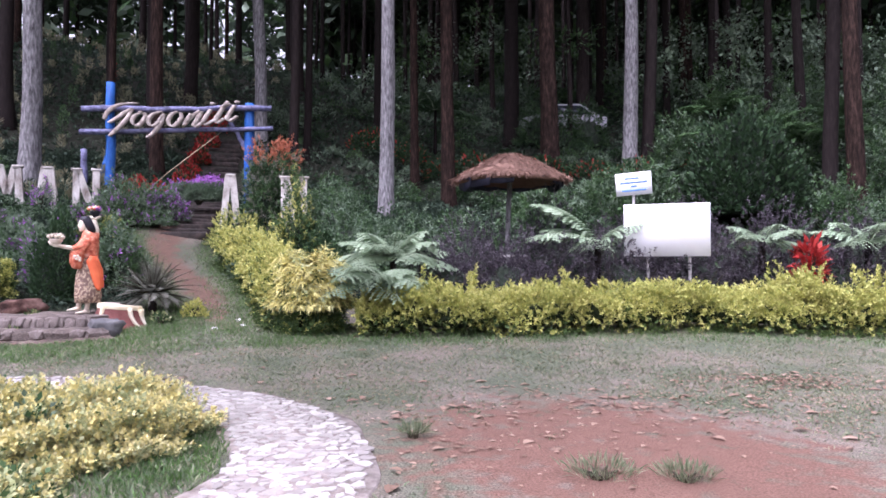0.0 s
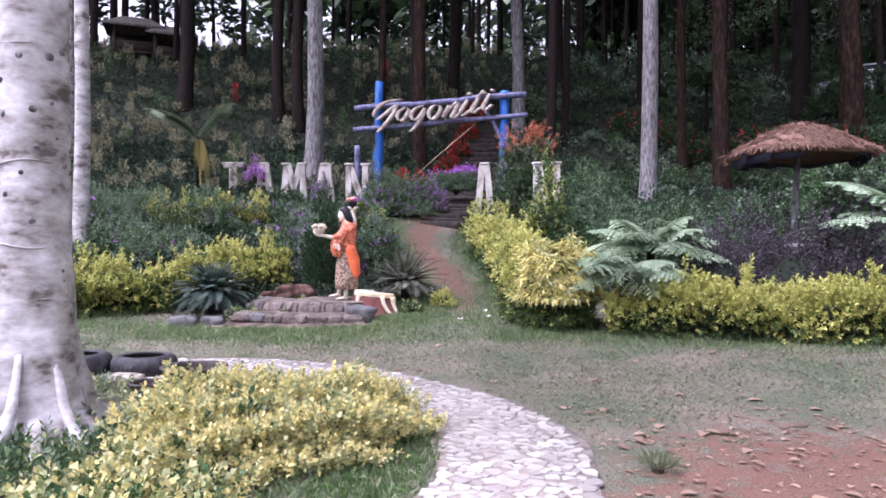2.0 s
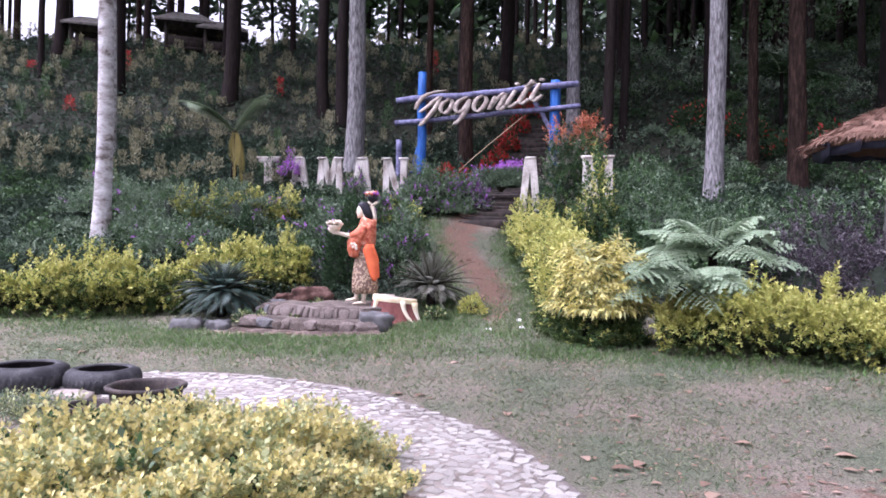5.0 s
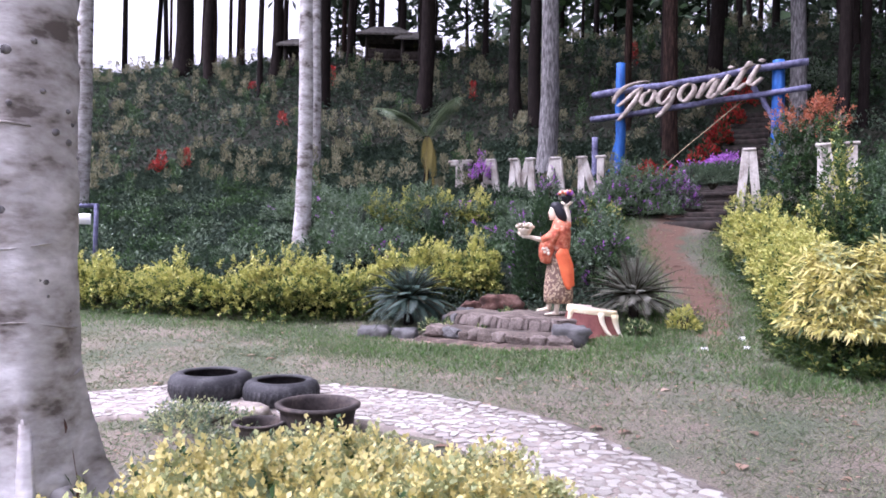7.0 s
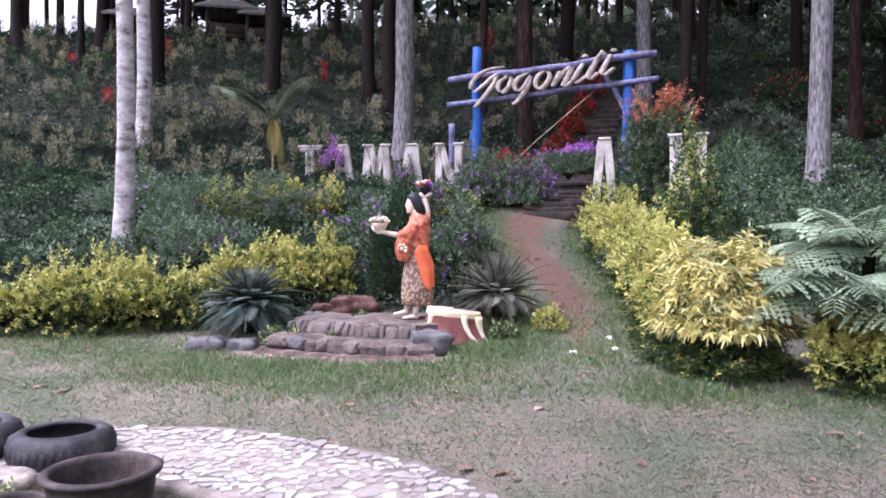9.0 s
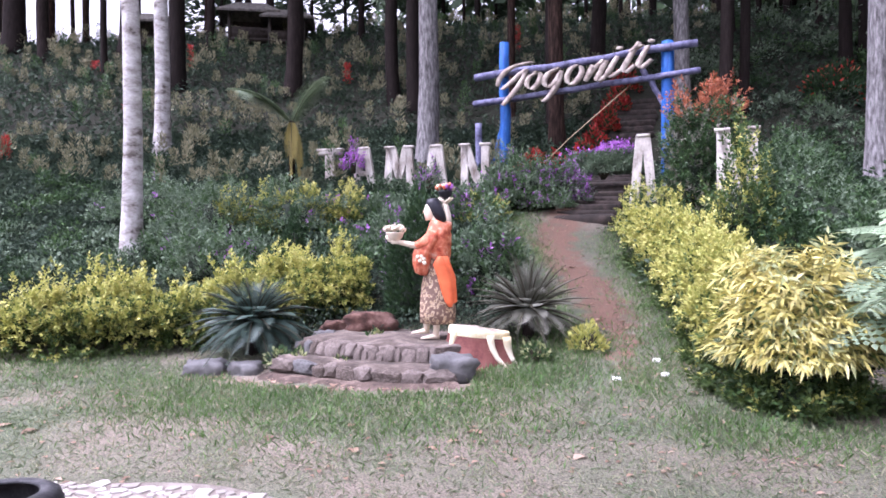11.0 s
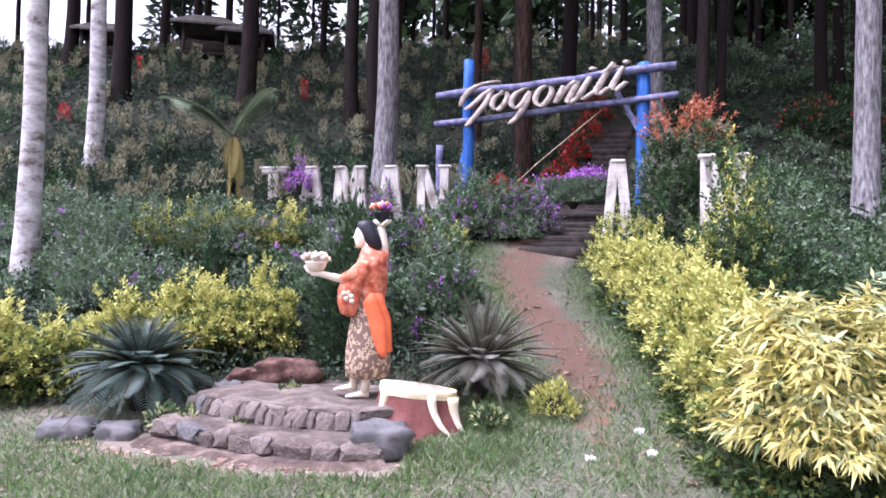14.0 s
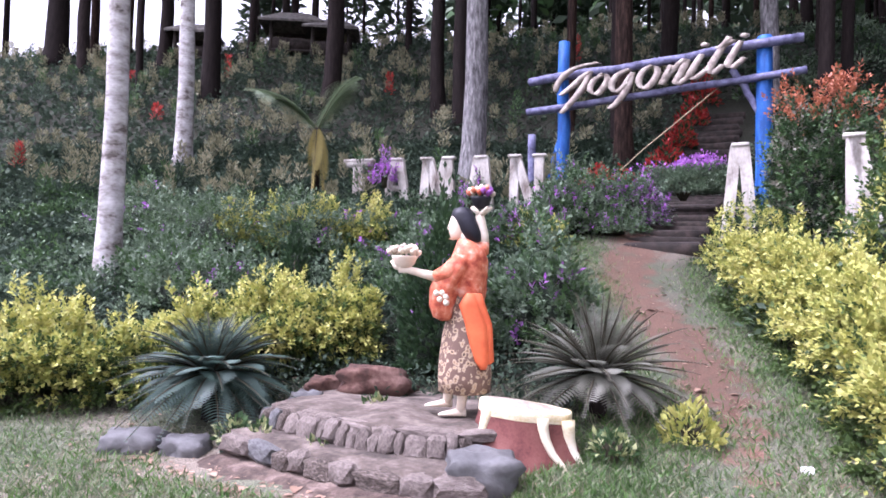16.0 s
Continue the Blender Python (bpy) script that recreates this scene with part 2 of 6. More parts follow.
def ground_material():
    """Lawn, bare red soil (attribute soil), and leaf mould under the trees (attribute wood), which also paints tree
    shade on the trail.
    """
    m = bpy.data.materials.new("lawn_and_soil")
    m.use_nodes = True
    N, L = m.node_tree.nodes, m.node_tree.links
    b = N["Principled BSDF"]
    b.inputs["Roughness"].default_value = 0.95
    b.inputs["Specular IOR Level"].default_value = 0.15
    tc = N.new("ShaderNodeTexCoord")

    def noise_tex(s, d=6):
        n = N.new("ShaderNodeTexNoise")
        n.inputs["Scale"].default_value, n.inputs["Detail"].default_value = s, d
        L.new(tc.outputs["Object"], n.inputs["Vector"])
        return n.outputs[0]

    def ramp(src, stops):
        cr = N.new("ShaderNodeValToRGB")
        for i, (p, c) in enumerate(stops):
            e = cr.color_ramp.elements[i] if i < 2 else cr.color_ramp.elements.new(p)
            e.position, e.color = p, (*c, 1)
        L.new(src, cr.inputs[0])
        return cr.outputs[0]

    def mixc(f, a, c):
        mx = N.new("ShaderNodeMix")
        mx.data_type = "RGBA"
        L.new(f, mx.inputs[0])
        L.new(a, mx.inputs[6])
        L.new(c, mx.inputs[7])
        return mx.outputs[2]

    big, mid, small = noise_tex(0.9), noise_tex(5), noise_tex(70, 8)
    grass = mixc(ramp(big, [(0.38, (0, 0, 0)), (0.62, (1, 1, 1))]), ramp(small, [(0.3, (0.025, 0.036, 0.022)), (0.7, (0.17, 0.185, 0.125))]), ramp(small, [(0.3, (0.06, 0.05, 0.04)), (0.7, (0.29, 0.25, 0.2))]))
    earth = mixc(mid, ramp(small, [(0.3, (0.075, 0.042, 0.03)), (0.7, (0.17, 0.1, 0.073))]), ramp(small, [(0.3, (0.115, 0.06, 0.043)), (0.7, (0.25, 0.148, 0.11))]))
    # Dark tone for leaf litter under the trees and for painted shade on the trail.
    mould_shade = ramp(small, [(0.3, (0.01, 0.011, 0.007)), (0.7, (0.026, 0.027, 0.018))])
    at = N.new("ShaderNodeAttribute")
    at.attribute_name = "soil"
    ad = N.new("ShaderNodeMath")
    ad.operation = "MULTIPLY_ADD"
    L.new(mid, ad.inputs[0])
    ad.inputs[1].default_value = 0.9
    L.new(at.outputs["Fac"], ad.inputs[2])
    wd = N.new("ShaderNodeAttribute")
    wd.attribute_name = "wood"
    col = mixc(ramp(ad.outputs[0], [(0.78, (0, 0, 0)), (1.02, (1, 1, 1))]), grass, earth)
    col = mixc(wd.outputs["Fac"], col, mould_shade)
    L.new(col, b.inputs["Base Color"])
    bp = N.new("ShaderNodeBump")
    bp.inputs["Strength"].default_value, bp.inputs["Distance"].default_value = 0.6, 0.02
    L.new(small, bp.inputs["Height"])
    L.new(bp.outputs[0], b.inputs["Normal"])
    return m


M_ground = ground_material()

# ---- mesh tools ----
rng = np.random.default_rng(7)


class Build:
    """Gathers vertices, faces and material slots for one mesh."""

    def __init__(self):
        self.v, self.f, self.m, self.n = [], [], [], 0

    def add(self, v, f, slot=0):
        v = np.asarray(v, float)
        self.v.append(v)
        for q in f:
            self.f.append(tuple(int(i) + self.n for i in q))
        self.m += [slot] * len(f)
        self.n += len(v)
        return self

    def box(self, c, s, slot=0, rz=0.0, jitter=0.0):
        """A box with chamfered upright and top edges."""
        x, y, z = (d / 2 for d in s)
        k = min(s) * 0.12
        ring = [(-x + k, -y), (x - k, -y), (x, -y + k), (x, y - k), (x - k, y), (-x + k, y), (-x, y - k), (-x, -y + k)]
        v = [(p, q, -z) for p, q in ring] + [(p, q, z - k) for p, q in ring] + [(p * (1 - k / x), q * (1 - k / y), z) for p, q in ring]
        v = np.array(v)
        if jitter:
            v = v + rng.normal(0, jitter, v.shape)
        ca, sa = math.cos(rz), math.sin(rz)
        v = np.c_[v[:, 0] * ca - v[:, 1] * sa, v[:, 0] * sa + v[:, 1] * ca, v[:, 2]] + np.array(c)
        f = [tuple(range(7, -1, -1)), tuple(range(16, 24))]
        for r in (0, 8):
            f += [(r + i, r + (i + 1) % 8, r + 8 + (i + 1) % 8, r + 8 + i) for i in range(8)]
        return self.add(v, f, slot)

    def tube(self, pts, radii, seg=10, slot=0, rough=0.0, cap=True):
        """A tube of varying radius along points."""
        pts = np.asarray(pts, float)
        radii = np.broadcast_to(np.asarray(radii, float), (len(pts),))
        d = np.gradient(pts, axis=0)
        d /= np.linalg.norm(d, axis=1)[:, None] + 1e-9
        up = np.array([0, 0, 1.0]) if abs(d[0][2]) < 0.9 else np.array([1.0, 0, 0])
        rings = []
        for p, t, r in zip(pts, d, radii):
            a = np.cross(t, up)
            a /= np.linalg.norm(a) + 1e-9
            b = np.cross(t, a)
            an = np.arange(seg) / seg * 2 * math.pi
            rr = r * (1 + (rng.normal(0, rough, seg) if rough else 0))
            rings.append(p + np.outer(np.cos(an) * rr, a) + np.outer(np.sin(an) * rr, b))
        return self.loft(rings, slot, cap)

    def loft(self, rings, slot=0, cap=True):
        seg, n = len(rings[0]), len(rings)
        f = [(r * seg + i, r * seg + (i + 1) % seg, (r + 1) * seg + (i + 1) % seg, (r + 1) * seg + i) for r in range(n - 1) for i in range(seg)]
        if cap:
            f += [tuple(range(seg - 1, -1, -1)), tuple(range((n - 1) * seg, n * seg))]
        return self.add(np.vstack(rings), f, slot)

    def mesh(self, name, mats, smooth=True):
        me = bpy.data.meshes.new(name)
        me.from_pydata(np.vstack(self.v).tolist(), [], self.f)
        for x in mats if isinstance(mats, (list, tuple)) else [mats]:
            me.materials.append(x)
        me.polygons.foreach_set("material_index", self.m)
        me.polygons.foreach_set("use_smooth", [smooth] * len(self.f))
        me.update()
        return me


def oval(cx, cy, z, rx, ry, seg=20, a0=0.0, tilt=(0, 0)):
    an = np.arange(seg) / seg * 2 * math.pi + a0
    x, y = rx * np.cos(an), ry * np.sin(an)
    return np.c_[cx + x, cy + y, z + x * tilt[0] + y * tilt[1]]


def unit(a):
    return a / (np.linalg.norm(a, axis=-1, keepdims=True) + 1e-9)


def leaf_mesh(name, P, D, size, mats, slots=None, width=0.5, fold=0.25, long=False):
    """One mesh of folded leaves: bases P, directions D, lengths size. long: six-cornered bending blades."""
    n = len(P)
    D = unit(D)
    size = np.broadcast_to(np.asarray(size, float), (n,))[:, None]
    S = unit(np.cross(D, rng.normal(0, 1, (n, 3)) * 0.6 + np.array([0, 0, 1.0])))
    U = np.cross(S, D)
    w = size * width / 2
    if long:
        sag = np.array([0, 0, -1.0]) * size * 0.18
        v = np.stack([P, P + D * size * 0.4 + S * w - U * w * fold, P + D * size + sag, P + D * size * 0.4 - S * w - U * w * fold], 1)
    else:
        v = np.stack([P, P + D * size * 0.5 + S * w + U * w * fold, P + D * size, P + D * size * 0.5 - S * w + U * w * fold], 1)
    me = bpy.data.meshes.new(name)
    me.vertices.add(4 * n)
    me.vertices.foreach_set("co", v.reshape(-1))
    me.loops.add(4 * n)
    me.polygons.add(n)
    me.loops.foreach_set("vertex_index", np.arange(4 * n))
    me.polygons.foreach_set("loop_start", np.arange(0, 4 * n, 4))
    for x in mats if isinstance(mats, (list, tuple)) else [mats]:
        me.materials.append(x)
    if slots is not None:
        me.polygons.foreach_set("material_index", np.asarray(slots, int))
    me.update(calc_edges=True)
    return me


def part(name, b, material, parent=None, label="", smooth=True):
    """One mesh object under a thing; b is a Build or a ready mesh."""
    me = b.mesh(name, material, smooth) if isinstance(b, Build) else b
    ob = new(name, me)
    if parent:
        ob.parent = parent
    if label:
        ob["label"] = label
    return ob


def thing(name, label, category, at=(0, 0, 0), rz=0.0, group="", kind=""):
    ob = new(name)
    ob.empty_display_size = 0.2
    ob.matrix_world = pose(*at, 0, 0, rz)
    return tagged(ob, label, category, group, kind)


# ---- ground ----
PS = [-50, 6.5, 9.5, 11.2, 13, 16.5, 17.6, 19.25, 20.3, 22, 23.7, 27.5, 34.7, 37, 42, 60, 600]
PZ = [0, 0, .22, .36, .7, 1.6, 2.1, 2.7, 3.05, 3.55, 4.4, 6.8, 11.3, 12.2, 12.8, 14, 20]


def gz(x, y):
    """Height of the ground: a lawn that turns into a hillside."""
    x, y = np.asarray(x, float), np.asarray(y, float)
    e = -x - 1
    soft = np.where(e > 20, e, np.log1p(np.exp(np.clip(e * 1.2, -30, 60))) / 1.2)
    z = np.interp(.87 * y + .5 * (soft + 1), PS, PZ)
    z = z - .22 * np.exp(-((x + 8.2) / 2.6) ** 2 - ((y - 8.8) / 1.8) ** 2)
    return z + 0.03 * np.sin(x * 1.3 + y * .7) * np.clip((y - 11) / 4, 0, 3)


def seg_dist(x, y, line):
    d = np.full(np.shape(x), 1e9)
    for (ax, ay), (bx, by) in zip(line[:-1], line[1:]):
        ux, uy = bx - ax, by - ay
        t = np.clip(((x - ax) * ux + (y - ay) * uy) / (ux * ux + uy * uy), 0, 1)
        d = np.minimum(d, np.hypot(x - ax - t * ux, y - ay - t * uy))
    return d


TRAIL = [(-3.3, 10.4), (-4.05, 12), (-5.1, 13.4), (-6.2, 14.7), (-7.0, 15.9), (-7.1, 17.0)]
RING = (-3.1, 3.15, 2.5, 3.6)


def soil_at(x, y):
    """Where bare red earth shows: a patch beside the path and the trodden trail to the stairs."""
    a = 1.12 - np.hypot((x - 2.2 - .2 * (4 - y)) / 2.6, (y - 4.1) / 3.3)
    b = 0.95 - seg_dist(x, y, TRAIL) / (0.85 + 0.2 * np.sin(x * 2.7 + y * 3.9))
    c = 0.75 - seg_dist(x, y, [(-7.6, 8.5), (-6, 8.6), (-5, 9.2)]) / 0.45
    b = b * np.clip((y - 9.0) / 4, .45, 1)
    return np.clip(np.maximum(np.maximum(a * 1.35, b * 1.5), c * 1.1), -0.4, 1) * 0.6


def build_ground():
    xs = np.r_[np.linspace(-500, -60, 12), np.arange(-55, -16, 1.0), np.arange(-16, 12, 0.2), np.arange(12, 50, 1.5), np.linspace(55, 500, 12)]
    ys = np.r_[np.linspace(-500, -20, 10), np.arange(-18, -3, 1.0), np.arange(-3, 21, 0.2), np.arange(21, 60, 1.0), np.linspace(65, 600, 12)]
    X, Y = np.meshgrid(xs, ys)
    Z = gz(X, Y)
    near = (np.abs(X + 2) < 14) & (Y > -3) & (Y < 20)
    Z = Z + near * 0.012 * np.sin(X * 5.1 + np.sin(Y * 3)) * np.cos(Y * 4.3)
    nx, ny = len(xs), len(ys)
    idx = np.arange(nx * ny).reshape(ny, nx)
    F = np.stack([idx[:-1, :-1], idx[:-1, 1:], idx[1:, 1:], idx[1:, :-1]], -1).reshape(-1, 4)
    me = bpy.data.meshes.new("ground")
    me.from_pydata(np.c_[X.ravel(), Y.ravel(), Z.ravel()].tolist(), [], F.tolist())
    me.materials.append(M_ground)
    me.polygons.foreach_set("use_smooth", [True] * len(F))
    me.attributes.new("soil", "FLOAT", "POINT").data.foreach_set("value", soil_at(X, Y).ravel())
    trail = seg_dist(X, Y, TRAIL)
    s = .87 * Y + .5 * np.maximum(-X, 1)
    # The 0.42 floor darkens the trail too: shade of the trees put into colour.
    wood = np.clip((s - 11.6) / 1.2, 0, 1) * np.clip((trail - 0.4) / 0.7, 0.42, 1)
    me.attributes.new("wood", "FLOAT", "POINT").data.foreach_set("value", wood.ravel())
    ob = new("ground", me)
    tagged(ob, "worn lawn and red soil rising into a wooded hillside", "ground", kind="structure")


build_ground()

# ---- trees ----
def trunk_mesh(name, r, h, material, lean=0.0, bend=0.0, seg=12, flare=1.35):
    b = Build()
    zs = np.r_[-0.4, 0.0, 0.35, 1.0, np.linspace(2.5, h, 9)]
    rr = r * np.where(zs < 0.2, flare, np.where(zs < 0.6, 1.12, 1 - 0.55 * zs / h))
    pts = np.c_[lean * zs + bend * np.sin(zs / h * 3), 0.3 * bend * np.sin(zs * 0.7), zs]
    return b.tube(pts, rr, seg, 0, 0.045).mesh(name, material), pts


def crown_mesh(name, pts, h, n=1150, spread=3.2, start=0.55):
    """Pine crown: limbs with tufts of needles, uneven, with gaps."""
    P, D = [], []
    for k in range(26):
        f = start + (1 - start) * rng.random()
        base = np.array([np.interp(f * h, pts[:, 2], pts[:, 0]), np.interp(f * h, pts[:, 2], pts[:, 1]), f * h])
        a = rng.random() * 2 * math.pi
        out = np.array([math.cos(a), math.sin(a), rng.uniform(-0.1, 0.35)])
        ln = spread * rng.uniform(0.5, 1.1) * (1.15 - 0.6 * (f - start) / (1 - start))
        m = n // 26
        t = rng.uniform(0.25, 1, m)
        P.append(base + np.outer(t * ln, out) + rng.normal(0, 0.28, (m, 3)))
        D.append(out + rng.normal(0, 0.8, (m, 3)))
    return leaf_mesh(name, np.vstack(P), np.vstack(D), rng.uniform(0.5, 1.1, 26 * (n // 26)), M_needle, width=0.42)


def limb_build(pts, h, start=0.62):
    b = Build()
    for k in range(9):
        f = start + (0.95 - start) * k / 9
        base = np.array([np.interp(f * h, pts[:, 2], pts[:, 0]), np.interp(f * h, pts[:, 2], pts[:, 1]), f * h])
        a = k * 2.4
        out = np.array([math.cos(a), math.sin(a), 0.2])
        b.tube([base, base + out * 1.1, base + out * 2.0 + [0, 0, 0.15]], [0.06, 0.04, 0.015], 5)
    return b


PINE = {}


def pine_kind(key, r, h, material, lean, bend, flare=1.35):
    tm, pts = trunk_mesh("trunk", r, h, material, lean, bend, flare=flare)
    PINE[key] = (tm, crown_mesh("crown", pts, h), limb_build(pts, h).mesh("limbs", material))


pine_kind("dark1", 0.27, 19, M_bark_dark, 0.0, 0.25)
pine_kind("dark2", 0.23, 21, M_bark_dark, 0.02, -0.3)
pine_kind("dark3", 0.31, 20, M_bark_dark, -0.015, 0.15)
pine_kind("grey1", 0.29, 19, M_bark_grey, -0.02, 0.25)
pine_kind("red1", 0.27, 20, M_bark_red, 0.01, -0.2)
pine_kind("lean1", 0.26, 18, M_bark_grey, -0.075, 0.4)


def pine(key, x, y, label, s=1.0, turn=None):
    t, c, l = PINE[key]
    rz = rng.uniform(0, 360) if turn is None else turn
    ob = thing("pine_tree", label, "tree", (x, y, float(gz(x, y)) - 0.05), rz, "pines on the hillside")
    part("trunk", t, None, ob)
    part("branchwork", l, None, ob)
    part("crown", c, None, ob, "dark green needles")
    ob.scale = (s, s, 1.0)
    return ob


NAMED = [("grey1", -12.6, 19.0, 1.05), ("dark2", -10.4, 22.4, .85), ("dark1", -6.3, 25.4, .75), ("grey1", -2.08, 21.6, .92),
         ("red1", -0.1, 23.9, 1.0), ("dark3", 2.47, 31.9, 1.2), ("red1", 4.0, 28.4, 1.5), ("grey1", 7.4, 28.8, 1.15), ("dark1", 8.3, 29.5, 1.1),
         ("dark2", 14.1, 36, .9), ("dark2", 14.7, 29.2, 1.0), ("dark1", 13.4, 24.2, 1.0), ("red1", 13.5, 22.6, 1.1), ("dark1", -11.7, 28.3, 1.05),
         ("dark1", -20.3, 20.8, 1.15), ("dark3", -25.1, 19.1, 1.1), ("dark1", -31.6, 20.5, 1.1), ("dark2", -34.8, 18.4, 1.2),
         ("dark2", -16.4, 22.0, 1.0), ("dark2", -15.2, 21.7, 1.0), ("red1", -9.7, 21.3, .85), ("lean1", -7.7, 25.8, 1.0), ("dark1", -6.0, 26.4, .6), ("dark3", -37.7, 18.2, 1.7), ("dark3", 6.0, 33.0, 1.1)]
BARK = {"dark1": "tall pine with dark rough bark on the slope", "dark2": "slender dark-barked pine on the slope", "dark3": "thick dark-barked pine on the slope",
        "grey1": "tall pine with pale grey bark", "red1": "tall pine with reddish-brown bark", "lean1": "leaning grey-barked pine beside the stairs"}
placed = []
for k, x, y, s in NAMED:
    pine(k, x, y, BARK[k], s, 0)
    placed.append((x, y))
tries, near_count, far_pines = 0, 0, []
while len(placed) < 460 and tries < 30000:
    tries += 1
    x, y = rng.uniform(-62, 70), rng.uniform(17, 90)
    s = .87 * y + .5 * max(-x, 1)
    lo = 23.5 if x < 2 else 26
    if s < lo or s > 80 or (s > 40 and rng.random() < 0.25 and x < -12):
        continue
    if x < -14 and s < 33 and rng.random() < 0.8:
        continue
    if x < -16 and s > 40 and rng.random() < 0.75:
        continue
    if seg_dist(np.array(x), np.array(y), [(-6.7, 16.4), (-8.8, 25.5), (-9.5, 30)]) < 1.6 or min(math.hypot(x - a, y - c) for a, c in placed) < 1.7:
        continue
    k = ("dark1", "dark2", "dark3", "dark2", "red1")[rng.integers(5)]
    if s < 47 and len(NAMED) + near_count < 290:
        near_count += 1
        pine(k, x, y, BARK[k], rng.uniform(0.4, 0.8))
    else:
        far_pines.append((x, y))
    placed.append((x, y))


def far_stand(spots):
    """The uncounted far pines, trunks and crowns joined."""
    b = Build()
    P, D = [], []
    for x, y in spots:
        g = float(gz(x, y))
        h, r = rng.uniform(17, 23), rng.uniform(.13, .25)
        lean = rng.normal(0, .02, 2)
        b.tube([(x, y, g - .3), (x + lean[0] * h * .5, y + lean[1] * h * .5, g + h * .5), (x + lean[0] * h, y + lean[1] * h, g + h)], [r, r * .75, r * .3], 7)
        m = 700
        t = rng.uniform(.5, 1.02, m)
        a = rng.uniform(0, 6.283, m)
        q = 2.9 * (1.15 - t * .8) * rng.uniform(.3, 1, m)
        P.append(np.c_[x + lean[0] * h * t + np.cos(a) * q, y + lean[1] * h * t + np.sin(a) * q, g + h * t])
        D.append(np.c_[np.cos(a), np.sin(a), rng.normal(0, .5, m)])
    P, D = np.vstack(P), np.vstack(D)
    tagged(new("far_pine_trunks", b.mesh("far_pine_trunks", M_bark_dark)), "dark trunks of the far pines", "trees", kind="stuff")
    tagged(new("far_pine_crowns", leaf_mesh("far_pine_crowns", P, D, rng.uniform(.6, 1.3, len(P)), M_needle, None, .45)), "dark needles of the far pines", "trees", kind="stuff")


far_stand(far_pines)


def pale_tree(x, y, r, h, lean, label, flare=1.3):
    """Smooth pale trunk with a crown of leaves out of sight above."""
    m, pts = trunk_mesh("trunk", r, h, M_birch, lean, 0.12, 18, flare)
    ob = thing("pale_barked_tree", label, "tree", (x, y, float(gz(x, y)) - 0.05), 0, "pale trees")
    part("trunk", m, None, ob)
    n = 2200
    a, t = rng.uniform(0, 2 * math.pi, n), rng.uniform(0, 1, n)
    P = pts[-1] + np.c_[np.cos(a) * 2.6 * np.sqrt(t), np.sin(a) * 2.6 * np.sqrt(t), rng.uniform(-3.5, 1.5, n)]
    part("crown", leaf_mesh("crown", P, rng.normal(0, 1, (n, 3)), rng.uniform(.14, .26, n), M_green_leaf), None, ob, "green leaves")
    b = Build()
    for k in range(6):
        f = pts[-1] - [0, 0, 3.5 - k * 0.5]
        o = np.array([math.cos(k * 2.1), math.sin(k * 2.1), 0.5])
        b.tube([f, f + o * 1.2, f + o * 2.2], [0.07, 0.045, 0.015], 6)
    part("branchwork", b, M_birch, ob)
    return ob


pale_tree(-12.8, 10.5, 0.19, 13, -0.015, "slim pale spotted trunk behind the hedge")
pale_tree(-20.3, 15.6, 0.25, 15, -0.02, "slim pale trunk on the slope")
pale_tree(-22.7, 8.7, 0.26, 15, 0.05, "leaning pale grey trunk on the slope")


